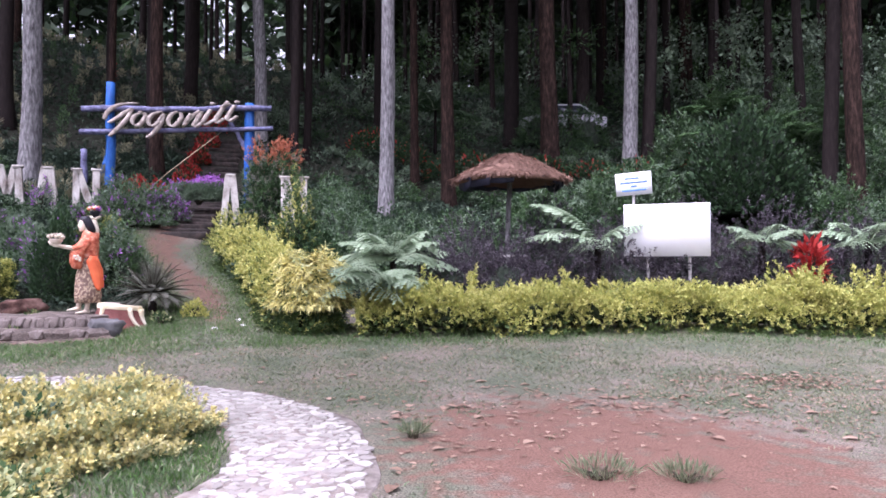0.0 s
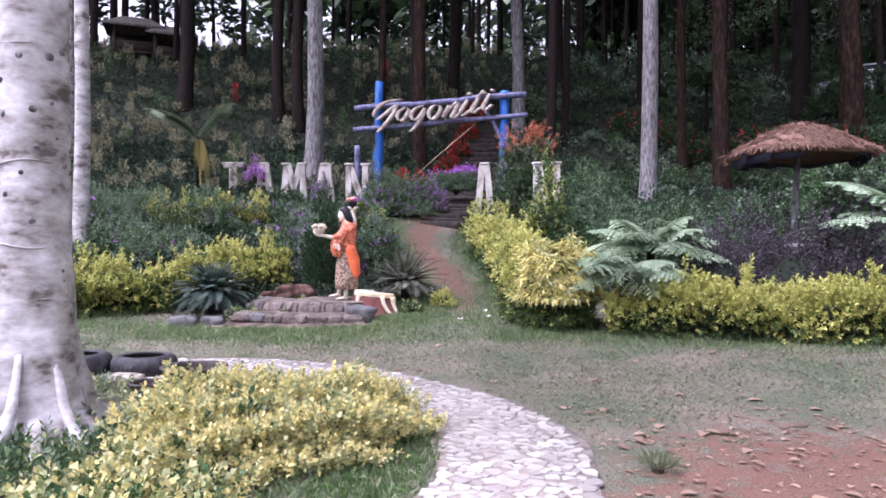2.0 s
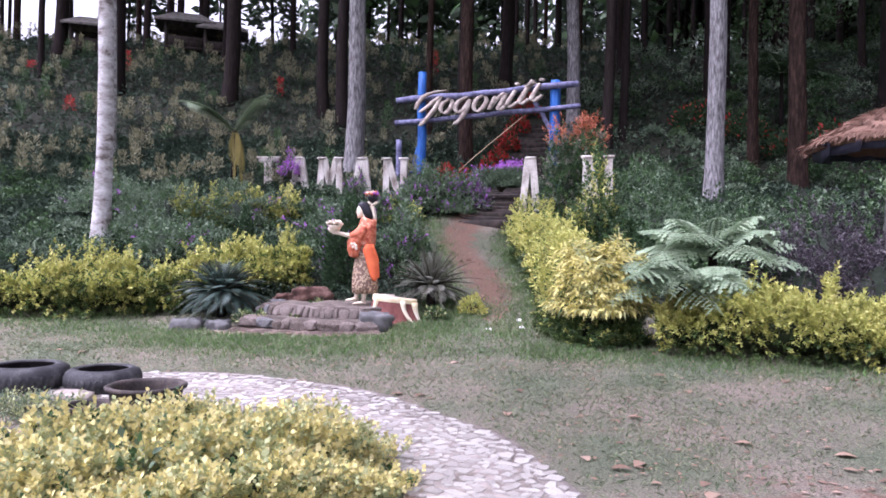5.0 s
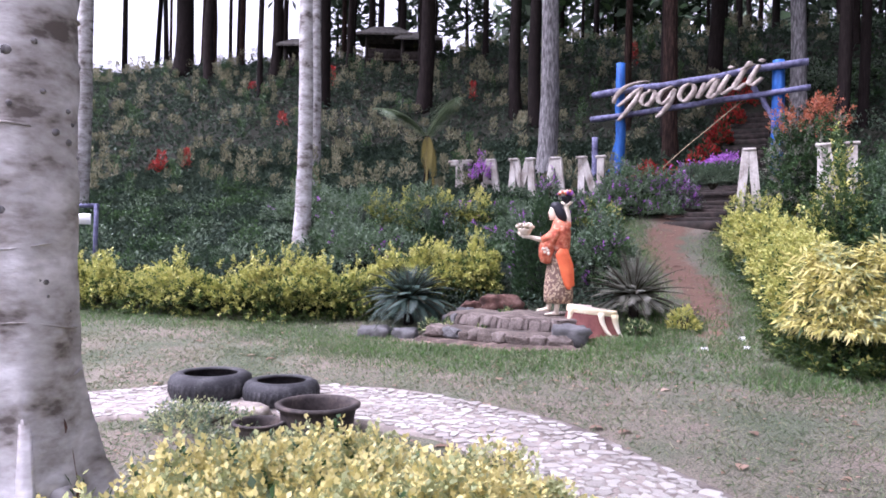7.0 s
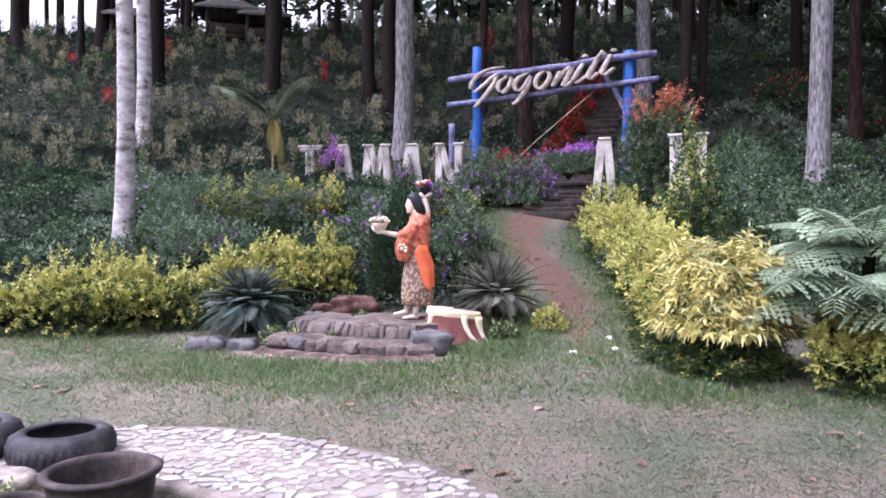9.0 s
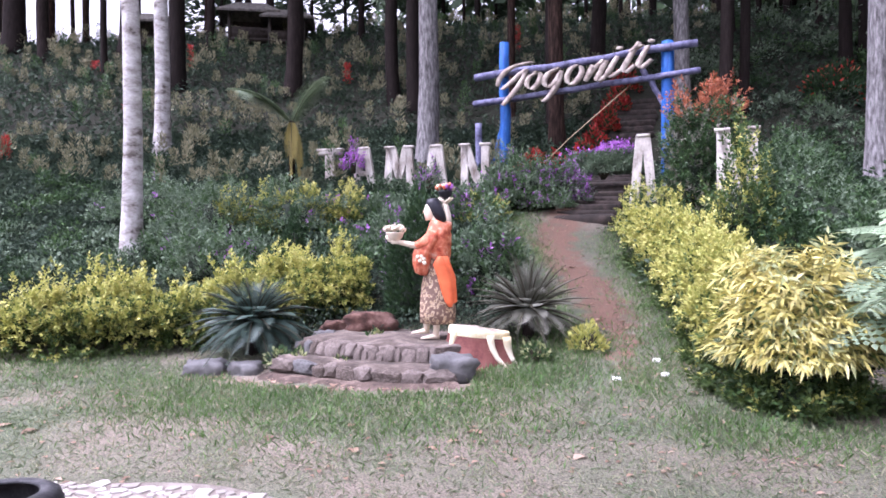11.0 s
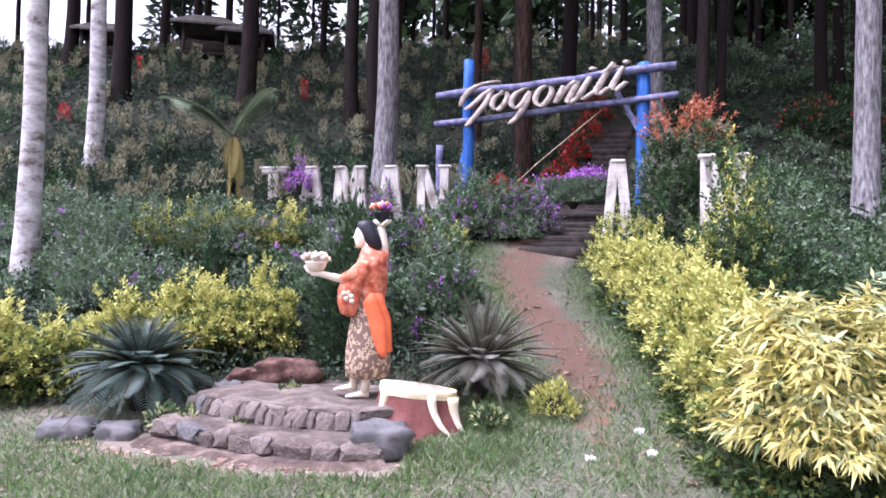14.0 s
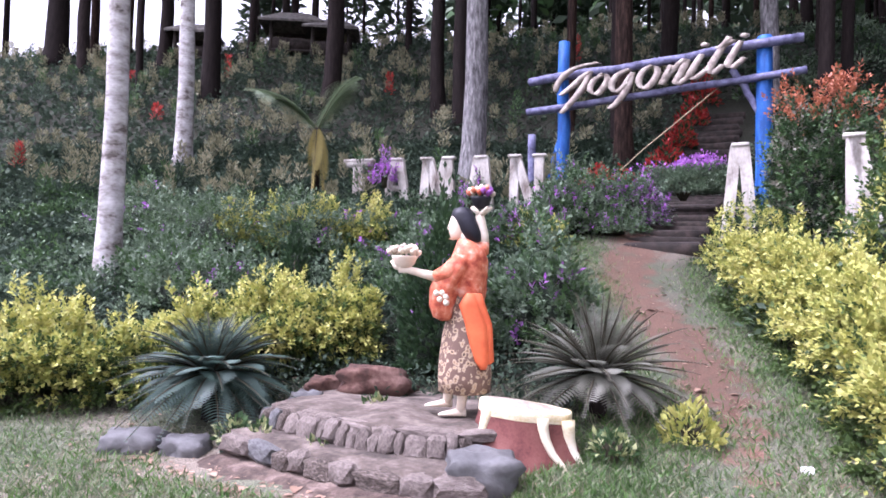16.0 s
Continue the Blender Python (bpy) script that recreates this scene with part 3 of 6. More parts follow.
def big_tree():
    """The thick pale tree in the round bed, with buttress roots and knots."""
    x, y, r, h = -3.2, 2.95, 0.235, 14
    ob = thing("big_pale_tree", "thick pale grey tree with spots, rings and buttress roots", "tree", (x, y, float(gz(x, y)) - 0.03))
    b = Build()
    seg = 40
    zs = np.r_[-0.2, np.arange(0, 3.4, 0.07), np.arange(3.5, h, 0.35)]
    rings = []
    for z in zs:
        an = np.arange(seg) / seg * 2 * math.pi
        fl = 1 + 1.0 * math.exp(-max(z, 0) / 0.42)
        rr = r * (1 - 0.035 * z) * fl * (1 + 0.75 * math.exp(-max(z, 0) / 0.4) * np.maximum(0, np.cos(an * 5 + 0.6)) ** 4)
        rr = rr * (1 + 0.02 * np.sin(an * 3 + z * 2) + 0.02 * math.sin(z * 19) * np.sin(an * 1.5 + z * 7) + 0.012 * np.sin(an * 7 + 11 * z) + rng.normal(0, .006))
        rings.append(np.c_[np.cos(an) * rr - 0.02 * z, np.sin(an) * rr, np.full(seg, z)])
    b.loft(rings)
    part("trunk", b, M_birch, ob)
    for k in range(60):
        a, z = rng.uniform(0, 6.28), rng.uniform(0.9, 3.2)
        rr = r * (1 - 0.035 * z) * 1.0
        c = np.array([math.cos(a) * rr - 0.02 * z, math.sin(a) * rr, z])
        o = np.array([math.cos(a), math.sin(a), 0])
        s = rng.uniform(0.007, 0.028)
        part("knot", Build().tube([c - o * 0.02, c + o * 0.006, c + o * 0.014], [s * 1.2, s, s * 0.4], 8), M_bark_grey, ob)
    for a, ln in ((-0.6, 1.3), (-1.5, 1.1), (0.3, 1.1), (2.2, 0.9), (3.4, 1.0)):
        o = np.array([math.cos(a), math.sin(a), 0])
        part("root", Build().tube([o * 0.3 + [0, 0, .32], o * 0.5 + [0, 0, .14], o * 0.75 + [0, 0, .05], o * ln + [0.05, 0, -.05]], [0.06, 0.06, 0.05, 0.03], 9, 0, 0.12), M_birch, ob)
    for a, ln in ((-0.95, 1.15), (-0.15, 1.0)):
        o = np.array([math.cos(a), math.sin(a), 0])
        part("root", Build().tube([o * .25 + [0, 0, .75], o * .36 + [0, 0, .42], o * .55 + [0, 0, .23], o * .8 + [.02, -.02, .13], o * ln + [.08, -.06, .0]], [.02, .04, .05, .045, .025], 10, 0, .18), M_birch, ob, "pale ridge root")
    for k in range(9):
        z = 0.75 + k * 0.3 + rng.uniform(-.1, .1)
        rr = r * (1 - 0.035 * z) * (1 + 1.0 * math.exp(-z / 0.42)) + 0.004
        a0, span = rng.uniform(0, 6.28), rng.uniform(1.2, 3.5)
        pts = [(math.cos(a0 + span * q) * rr - 0.02 * z, math.sin(a0 + span * q) * rr, z + .02 * math.sin(q * 5 + k)) for q in np.linspace(0, 1, 12)]
        part("bark_ring", Build().tube(pts, [.003] + [.006] * 10 + [.003], 6), M_birch, ob, "ring scar in the bark")
    pts = [(math.cos(.5) * q - .01, math.sin(.5) * q, z) for z, q in ((.02, .4), (.2, .33), (.4, .275), (.6, .235), (.8, .205))]
    part("bark_scar", Build().tube(pts, [.06, .06, .055, .05, .02], 10, 0, .15), M_scar, ob, "red-brown bare scar")
    n = 5000
    a, t = rng.uniform(0, 6.28, n), rng.uniform(0, 1, n)
    P = np.c_[np.cos(a) * 4 * np.sqrt(t), np.sin(a) * 4 * np.sqrt(t), rng.uniform(9, 14, n)]
    part("crown", leaf_mesh("crown", P, rng.normal(0, 1, (n, 3)), rng.uniform(.15, .3, n), M_green_leaf), None, ob, "green leaves")
    lb = Build()
    for k in range(6):
        o = np.array([math.cos(k * 1.1), math.sin(k * 1.1), 0.6])
        f = np.array([-0.2, 0, 8.5 + k * 0.6])
        lb.tube([f, f + o * 1.8, f + o * 3.4], [0.12, 0.07, 0.02], 7)
    part("branchwork", lb, M_birch, ob)


big_tree()


# ---- shrubs and hedges ----
def smooth_line(pts, n):
    pts = np.asarray(pts, float)
    t = np.linspace(0, len(pts) - 1, n)
    i = np.clip(t.astype(int), 0, len(pts) - 2)
    p0, p1, p2, p3 = pts[np.maximum(i - 1, 0)], pts[i], pts[i + 1], pts[np.minimum(i + 2, len(pts) - 1)]
    u = (t - i)[:, None]
    return 0.5 * (2 * p1 + (p2 - p0) * u + (2 * p0 - 5 * p1 + 4 * p2 - p3) * u ** 2 + (3 * p1 - p0 - 3 * p2 + p3) * u ** 3)


def wob(x, y, k=1.0):
    return np.sin(x * 2.1 * k + y * 1.3) * 0.5 + np.sin(x * 4.7 * k - y * 3.1) * 0.3 + np.sin(x * 9.3 * k + y * 7.7) * 0.2


def sprigs(P, D, slot, k, ln, leaf, droop=0.0, tip=None):
    """Grow a twig with k leaves from every point: leaf bases, directions, sizes and slots."""
    n = len(P)
    D = unit(D)
    S = unit(np.cross(D, rng.normal(0, 1, (n, 3))))
    U = np.cross(D, S)
    L = rng.uniform(.6, 1.3, (n, 1, 1)) * ln
    t = np.linspace(.1, 1, k)[None, :, None]
    a = (np.arange(k) * 2.4)[None, :, None] + rng.uniform(0, 6.283, (n, 1, 1))
    sag = np.array([0, 0, -1.0]) * droop
    PP = P[:, None] + D[:, None] * t * L + sag * L * t ** 2
    DD = D[:, None] * (.45 + .5 * t) + (np.cos(a) * S[:, None] + np.sin(a) * U[:, None]) * (1.05 - .45 * t) + sag * 1.2
    sl = np.repeat(np.asarray(slot)[:, None], k, 1)
    if tip is not None:
        sl[:, -2:] = np.where(rng.random((n, 1)) < tip, 0, sl[:, -2:])
    return PP.reshape(-1, 3), DD.reshape(-1, 3), rng.uniform(.65, 1.25, n * k) * leaf, sl.reshape(-1)


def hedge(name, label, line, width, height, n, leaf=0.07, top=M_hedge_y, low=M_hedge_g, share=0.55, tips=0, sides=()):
    """A clipped hedge along a line: leafy shell, dark core for its inner shade, upright new shoots."""
    ob = thing(name, label, "hedge")
    n = n // 9
    c = smooth_line(line, 60)
    t = rng.uniform(0, 59, n)
    i = np.clip(t.astype(int), 0, 58)
    u = (t - i)[:, None]
    ctr = c[i] * (1 - u) + c[i + 1] * u
    tan = unit(c[i + 1] - c[i])
    side = np.c_[-tan[:, 1], tan[:, 0]]
    a = rng.uniform(-0.12, math.pi + 0.12, n)
    sgn = np.cos(a)
    w = np.sign(sgn) * np.abs(sgn) ** 0.6
    hgt = np.clip(np.sin(a), 0, 1) ** 0.55
    k = 1 + 0.36 * wob(ctr[:, 0] * 1.3 + w * 1.5, ctr[:, 1] * 1.3 + hgt * 3) + np.abs(rng.normal(0, 0.06, n)) + 0.13 * np.sin(ctr[:, 0] * 19 + hgt * 9) * np.sin(ctr[:, 1] * 17 + w * 8 + hgt * 5)
    depth = 1 - np.abs(rng.normal(0, 0.12, n))
    off = w * width / 2 * k * depth
    z = (0.08 + hgt * (height - 0.08) * (1 + 0.34 * wob(ctr[:, 0] + off, ctr[:, 1], 1.4) + 0.14 * np.sin(ctr[:, 0] * 13 + off * 9) * np.sin(ctr[:, 1] * 11))) * depth
    XY = ctr + side * off[:, None]
    P = np.c_[XY, gz(XY[:, 0], XY[:, 1]) + z]
    D = np.c_[side * w[:, None], hgt * 0.9] + rng.normal(0, 0.5, (n, 3))
    gap = np.sin(P[:, 0] * 11 + z * 9) * np.sin(P[:, 1] * 10 - z * 13 + 1) + .6 * np.sin(P[:, 0] * 23 - z * 19) * np.sin(P[:, 1] * 21 + z * 17)
    keep = (gap > -.3) | (rng.random(n) < .3)
    P, D, z, off, ctr = P[keep], D[keep], z[keep], off[keep], ctr[keep]
    n = len(P)
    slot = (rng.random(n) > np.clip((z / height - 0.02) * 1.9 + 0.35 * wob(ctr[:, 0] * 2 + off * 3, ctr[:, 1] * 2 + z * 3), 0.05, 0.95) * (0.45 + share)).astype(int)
    if tips:
        for q in range(tips):
            j = rng.integers(3, 56)
            base = c[j] + rng.normal(0, width * 0.15, 2)
            for shoot in range(int(rng.integers(2, 7))):
                hh = rng.uniform(0.18, 0.5)
                m = 7
                tz = np.linspace(.15, 1, m)
                XYt = base + rng.normal(0, 0.05, 2) + np.outer(tz, rng.normal(0, 0.13, 2))
                P = np.vstack([P, np.c_[XYt, gz(XYt[:, 0], XYt[:, 1]) + height * 0.85 + tz * hh]])
                D = np.vstack([D, np.c_[rng.normal(0, 0.4, (m, 2)), np.full(m, 0.9)]])
                slot = np.r_[slot, np.zeros(m, int)]
    P, D, size, slot = sprigs(P, D, slot, 9, leaf * 2.6, leaf * 1.12)
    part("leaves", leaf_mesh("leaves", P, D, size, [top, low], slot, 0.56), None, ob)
    # Solid dark core behind the leaves, its colour standing in for inner shade.
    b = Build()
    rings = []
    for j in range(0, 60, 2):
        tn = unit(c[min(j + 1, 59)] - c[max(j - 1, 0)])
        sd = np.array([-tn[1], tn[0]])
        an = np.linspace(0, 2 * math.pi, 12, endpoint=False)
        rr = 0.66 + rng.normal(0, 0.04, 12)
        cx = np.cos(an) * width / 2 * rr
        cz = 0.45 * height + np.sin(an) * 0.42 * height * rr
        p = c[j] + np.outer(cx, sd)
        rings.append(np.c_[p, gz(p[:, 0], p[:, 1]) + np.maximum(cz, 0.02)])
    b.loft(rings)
    part("shade_core", b, M_core, ob, "solid dark core standing in for shaded inner leaves and stems")
    return ob


def bush(name, label, x, y, rx, ry, h, n, leaf, mats, share=(1.0,), z0=0.0, width=0.5, core=True, long=False, up=0.5, cat="shrub", group="", topfirst=False, lump=0.2, twig=0, droop=0.0, tip=None):
    """A rounded, uneven shrub: leaves on a lumpy shell, with a few stems inside."""
    ob = thing(name, label, cat, (x, y, float(gz(x, y)) + z0), 0, group)
    n = n // twig if twig else n
    V = unit(rng.normal(0, 1, (n, 3)))
    V[:, 2] = np.abs(V[:, 2]) * 1.0 - 0.12
    V = unit(V)
    k = 1 + lump * (wob(V[:, 0] * 2.2 + x, V[:, 1] * 2.2 + V[:, 2] * 2)) + rng.normal(0, 0.05, n)
    depth = 1 - np.abs(rng.normal(0, 0.16, n))
    P = V * np.array([rx, ry, h]) * (k * depth)[:, None]
    P[:, 2] = np.maximum(P[:, 2], 0.03)
    D = V + rng.normal(0, 0.5, (n, 3)) + np.array([0, 0, up])
    cum = np.cumsum(share) / np.sum(share)
    slot = np.searchsorted(cum, rng.random(n))
    if topfirst:
        slot = np.where(P[:, 2] / h + rng.normal(0, 0.07, n) > 0.86, 0, np.maximum(slot, 1))
    slot = np.minimum(slot, len(mats) - 1)
    size = rng.uniform(0.6, 1.35, n) * leaf
    if twig:
        P, D, size, slot = sprigs(P, D, slot, twig, leaf * 2.4, leaf, droop, tip)
        P[:, 2] = np.maximum(P[:, 2], .02)
    part("leaves", leaf_mesh("leaves", P, D, size, mats, slot, width, long=long), None, ob)
    b = Build()
    for q in range(7):
        a = q * 0.9 + x
        o = np.array([math.cos(a) * rx, math.sin(a) * ry, h]) * 0.6
        b.tube([(0.03 * math.cos(a), 0.03 * math.sin(a), -0.1), o * [.4, .4, .5], o], [0.025, 0.018, 0.006], 5)
    part("branching", b, M_stem, ob)
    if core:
        # Filler core in near-black: the shade between the leaves, as colour.
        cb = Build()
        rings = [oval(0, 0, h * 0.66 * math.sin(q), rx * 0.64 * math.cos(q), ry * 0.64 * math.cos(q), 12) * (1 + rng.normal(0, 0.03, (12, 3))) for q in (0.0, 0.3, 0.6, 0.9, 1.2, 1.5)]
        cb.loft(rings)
        part("shade_core", cb, M_core_dark, ob, "solid dark core standing in for shaded inner leaves")
    return ob


def feather(base, out, elev, ln, n, wid, droop, double, lw, hang=.12):
    """One frond as one connected mesh: a rib with leaflets (or divided leaflets) growing from its nodes."""
    b = Build()
    V, F = [], []
    t = np.linspace(0, 1, n)
    e = radians(elev)
    rib = np.asarray(base) + np.outer(t * ln * math.cos(e), np.r_[out, 0]) + np.outer(t * ln * math.sin(e) - droop * ln * t ** 2, [0, 0, 1])
    side = np.array([-out[1], out[0], 0])

    def row(pts, width, sd, lift, shape, thin=False):
        """Leaflets on both sides of a line of nodes; the nodes are shared."""
        i0 = len(V)
        V.extend(pts)
        m = len(pts)
        for k in range(m - 1):
            d = unit(pts[k + 1] - pts[k])
            w = width * shape((k + .5) / (m - 1))
            step = pts[k + 1] - pts[k]
            if thin and k % 2:
                V.append(pts[k] + step * .5 - np.array([0, 0, .003]))
                F.append((i0 + k, i0 + k + 1, len(V) - 1))
                continue
            for s in (-1, 1):
                tip = pts[k] + (sd * s + d * .6 + lift) * w - np.array([0, 0, hang * w])
                mid = pts[k] + step * lw + (sd * s + d * .35 + lift) * w * .5 - np.array([0, 0, max(0, hang - .12) * .4 * w])
                j = len(V)
                V.extend([mid, tip])
                F.append((i0 + k, i0 + k + 1, j, j + 1) if s > 0 else (i0 + k + 1, i0 + k, j + 1, j))
        return i0

    shape = lambda f: max(.08, math.sin(min(1.0, f * 1.05 + .13) * math.pi * .95)) ** .7
    up = np.array([0, 0, .15])
    if not double:
        row(list(rib), wid, side, up, shape, hang < .3)
    else:
        for k in range(1, n - 1):
            d = unit(rib[k + 1] - rib[k])
            w = wid * shape(t[k])
            for s in (-1, 1):
                q = np.linspace(0, 1, 7)[:, None]
                pts = rib[k] + q * (side * s + d * .45) * w - q ** 2 * np.array([0, 0, rng.uniform(.25, .6) * w])
                row(list(pts), 1.7 * ln / n, unit(np.cross(side * s, [0, 0, 1.0])), up * .3, lambda f: 1.05 - .75 * f)
    b.add(V, F)
    return b, rib


def frond_plant(name, label, x, y, count, ln, wid, material, z0=0.0, leaflets=16, droop=.45, lw=.6, trunk=0.0, cat="fern", elev=(10, 70), group="", double=False, old=None, spread=(0, 360), fronds=(), hang=.12):
    ob = thing(name, label, cat, (x, y, float(gz(x, y))), 0, group)
    for q in range(len(fronds) or count):
        a = radians(spread[0] + (spread[1] - spread[0]) * ((q * .618) % 1) + rng.uniform(-8, 8))
        el = elev[0] + (elev[1] - elev[0]) * (q + .5) / count + rng.uniform(-5, 5)
        l = ln * rng.uniform(0.85, 1.1) * (.75 if old and q in old else 1)
        if fronds:
            a, el, l = radians(fronds[q][0]), fronds[q][1], fronds[q][2]
        b, rib = feather((0.04 * math.cos(a), 0.04 * math.sin(a), z0 + trunk), (math.cos(a), math.sin(a)), (-35 if not fronds else el) if old and q in old else el, l, leaflets, wid * (.36 if old and q in old else 1), droop, double, lw, hang)
        fr = part("frond", b, M_palm_old if old and q in old else material, ob, smooth=False)
        part("rib", Build().tube(rib, np.linspace(0.013, 0.003, len(rib)), 5), M_palm if double else M_stem, fr)
    part("trunk", Build().tube([(0, 0, -0.2), (0, 0, (trunk + z0) * .5), (0.01, 0, trunk + z0)], [0.09, 0.07, 0.06], 10, 0, 0.12), M_bark_dark, ob)
    return ob

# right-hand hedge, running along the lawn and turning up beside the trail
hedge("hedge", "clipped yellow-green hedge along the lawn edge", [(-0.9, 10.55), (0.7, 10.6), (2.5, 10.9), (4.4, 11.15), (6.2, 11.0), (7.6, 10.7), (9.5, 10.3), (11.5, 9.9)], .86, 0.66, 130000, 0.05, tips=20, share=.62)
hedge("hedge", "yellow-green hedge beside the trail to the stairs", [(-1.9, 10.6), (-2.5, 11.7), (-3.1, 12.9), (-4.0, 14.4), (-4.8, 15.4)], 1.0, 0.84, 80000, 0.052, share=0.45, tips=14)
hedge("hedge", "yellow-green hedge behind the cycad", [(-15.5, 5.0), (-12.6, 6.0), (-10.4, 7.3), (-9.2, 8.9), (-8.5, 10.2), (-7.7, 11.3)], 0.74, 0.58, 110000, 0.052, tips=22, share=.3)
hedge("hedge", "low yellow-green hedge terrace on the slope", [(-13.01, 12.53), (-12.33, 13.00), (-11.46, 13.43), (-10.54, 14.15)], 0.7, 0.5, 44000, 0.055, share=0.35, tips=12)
bush("cream_bush", "bushy shrub with long cream-yellow leaves", -1.78, 10.45, 0.4, 0.38, .74, 17000, 0.125, [M_bamboo, M_flower_leaf, M_hedge_g], (0.74, 0.14, 0.12), z0=.46, width=0.21, long=True, up=0.5, lump=.4, twig=10, droop=.5)

bush("shrub", "dark green leafy growth under the cream bush", -1.78, 10.42, .5, .46, .62, 9000, .06, [M_hedge_g, M_green_leaf, M_hedge_y], (.6, .3, .1), twig=9, lump=.35)

# round flower bed
bush("flower_bush", "low spreading bush covered with small yellow flowers", -1.98, 3.8, 0.76, 1.15, 0.42, 76000, 0.034, [M_flower_y, M_flower_leaf, M_green_leaf], (0.42, 0.53, 0.05), width=0.75, up=1.1, lump=0.5, twig=8, tip=.55)
bush("flower_bush", "low bush with light green leaves", -1.75, 2.35, 0.5, 0.5, 0.16, 7000, 0.045, [M_flower_y, M_flower_leaf, M_green_leaf], (0.15, 0.6, 0.25), width=0.75, up=0.9, lump=0.38, twig=8, tip=.4)
bush("low_plant", "small grey-green leafy plant between the roots", -3.35, 4.5, 0.5, 0.4, 0.13, 3200, 0.036, [M_flower_leaf, M_grey_leaf, M_grass], (0.35, 0.35, .3), width=0.5, core=False, twig=6, lump=.45)
bush("low_plant", "small grey-green leafy plant by the tyres", -4.75, 4.55, 0.5, 0.35, 0.11, 3200, 0.034, [M_flower_leaf, M_grey_leaf, M_grass], (0.35, 0.35, .3), width=0.5, core=False, twig=6, lump=.45)

for x, y, r, h in ((-2.62, 2.6, .3, .2), (-2.35, 2.85, .28, .16), (-2.95, 2.45, .3, .2), (-2.75, 3.05, .25, .2), (-2.5, 2.3, .35, .18), (-3.3, 2.3, .35, .2)):
    bush("low_plant", "green weeds and grass between the tree roots", x, y, r, r, h, 900, .055, [M_green_leaf, M_flower_leaf, M_grey_leaf], (.5, .2, .3), width=.45, core=False, up=.8, twig=6, lump=.4, group="weeds at the big tree")
    bush("grass_tuft", "long green grass between the tree roots", x + .1, y + .05, r * 1.2, r * 1.2, .06, 420, .15, [M_tuft, M_grass], (.6, .4), width=.05, core=False, long=True, up=1.4, cat="grass", group="grass at the big tree")
bush("low_plant", "blue-green weed growing through the flower bush", -1.85, 3.5, .12, .12, .48, 160, .06, [M_grey_leaf, M_green_leaf], (.7, .3), width=.6, core=False)

# behind the statue
bush("dark_conifer_bush", "dark green narrow bush behind the statue", -6.7, 11.3, 0.42, 0.4, 1.6, 5000, 0.08, [M_dark_leaf], up=0.8, lump=0.3)
bush("shrub", "grey-green shrub behind the statue", -6.15, 12.4, 0.62, 0.55, 1.2, 6000, 0.08, [M_grey_leaf, M_green_leaf, M_purple], (0.6, 0.37, 0.03), lump=.35, twig=8)
bush("shrub", "dark columnar shrub among the flowers", -9.6, 11.6, 0.22, 0.22, 1.1, 1500, 0.07, [M_dark_leaf], up=1)
bush("shrub", "purple-flowered shrub beside the hedge", -7.5, 12.3, 0.6, 0.5, 1.05, 4500, 0.07, [M_grey_leaf, M_purple], (0.84, 0.16), lump=.35)
frond_plant("cycad", "dark green cycad with stiff arching fronds", -7.75, 9.35, 84, .88, .16, M_cycad, 0, 64, .34, .6, .42, "cycad", (-20, 76))
frond_plant("cycad", "brownish cycad with upright stiff fronds", -4.85, 11.2, 64, .86, .15, M_cycad_b, 0, 60, .26, .6, .36, "cycad", (-18, 82))
bush("shrub", "yellow-green low shrub between statue and trail", -8.40, 15.52, .45, .3, .5, 4500, .055, [M_hedge_y, M_hedge_g], (.4, .6), twig=9, lump=.4)
bush("shrub", "small yellow shrub beside the brown cycad", -4.05, 11.15, 0.22, 0.2, 0.3, 500, 0.06, [M_hedge_y], core=False)

# slope round the letters and gate
for x, y, r, h, pf, lab in [(-8.75, 15.8, .7, .5, .2, "purple-flowering shrub in front of the white letters"), (-8.6, 16.7, .75, .7, .22, "purple-flowering shrub before the gate"),
                            (-10.8, 14.6, .9, .35, .12, "grey-green shrub below the letters"), (-11.6, 13.4, 1.1, .9, .05, "grey-green shrub on the slope"), (-9.2, 13.9, 1.0, .6, .1, "grey-green shrub with purple flowers"),
                            (-13.2, 12.4, 1.2, .9, .04, "grey-green shrub on the slope"), (-12.2, 11.2, 1.0, .7, .02, "grey-green shrub on the slope"), (-14.8, 12.2, 1.3, .9, .02, "grey-green shrub on the slope"), (-10.9, 10.9, .9, .7, .05, "grey-green shrub on the slope")]:
    bush("shrub", lab, x, y, r, r * .85, h, 7200, 0.07, [M_grey_leaf, M_purple, M_green_leaf], (1 - pf * .5 - .3, pf * .5, .3), twig=8, lump=.35)
bush("bougainvillea", "bright purple flowering band across the stairs", -7.2, 18.75, .95, .3, .62, 9000, 0.06, [M_purple, M_grey_leaf], (.75, .25), z0=.42, width=.7, topfirst=True, lump=.4, core=False)
bush("shrub", "grey shrub with pale purple flowers below the stairs", -8.35, 17.1, .95, .7, 1.0, 9500, .065, [M_grey_leaf, M_green_leaf, M_purple], (.62, .33, .05), twig=8, lump=.4)
bush("shrub", "small grey shrub at the edge of the stairs", -7.6, 17.5, .5, .4, .75, 4500, .065, [M_grey_leaf, M_purple_leaf, M_purple], (.5, .3, .2), twig=8, lump=.4)
bush("shrub", "low grey-green plants at the foot of the stairs", -7.75, 16.8, .5, .35, .35, 3200, .06, [M_grey_leaf, M_green_leaf, M_purple], (.55, .35, .1), twig=8, lump=.4)
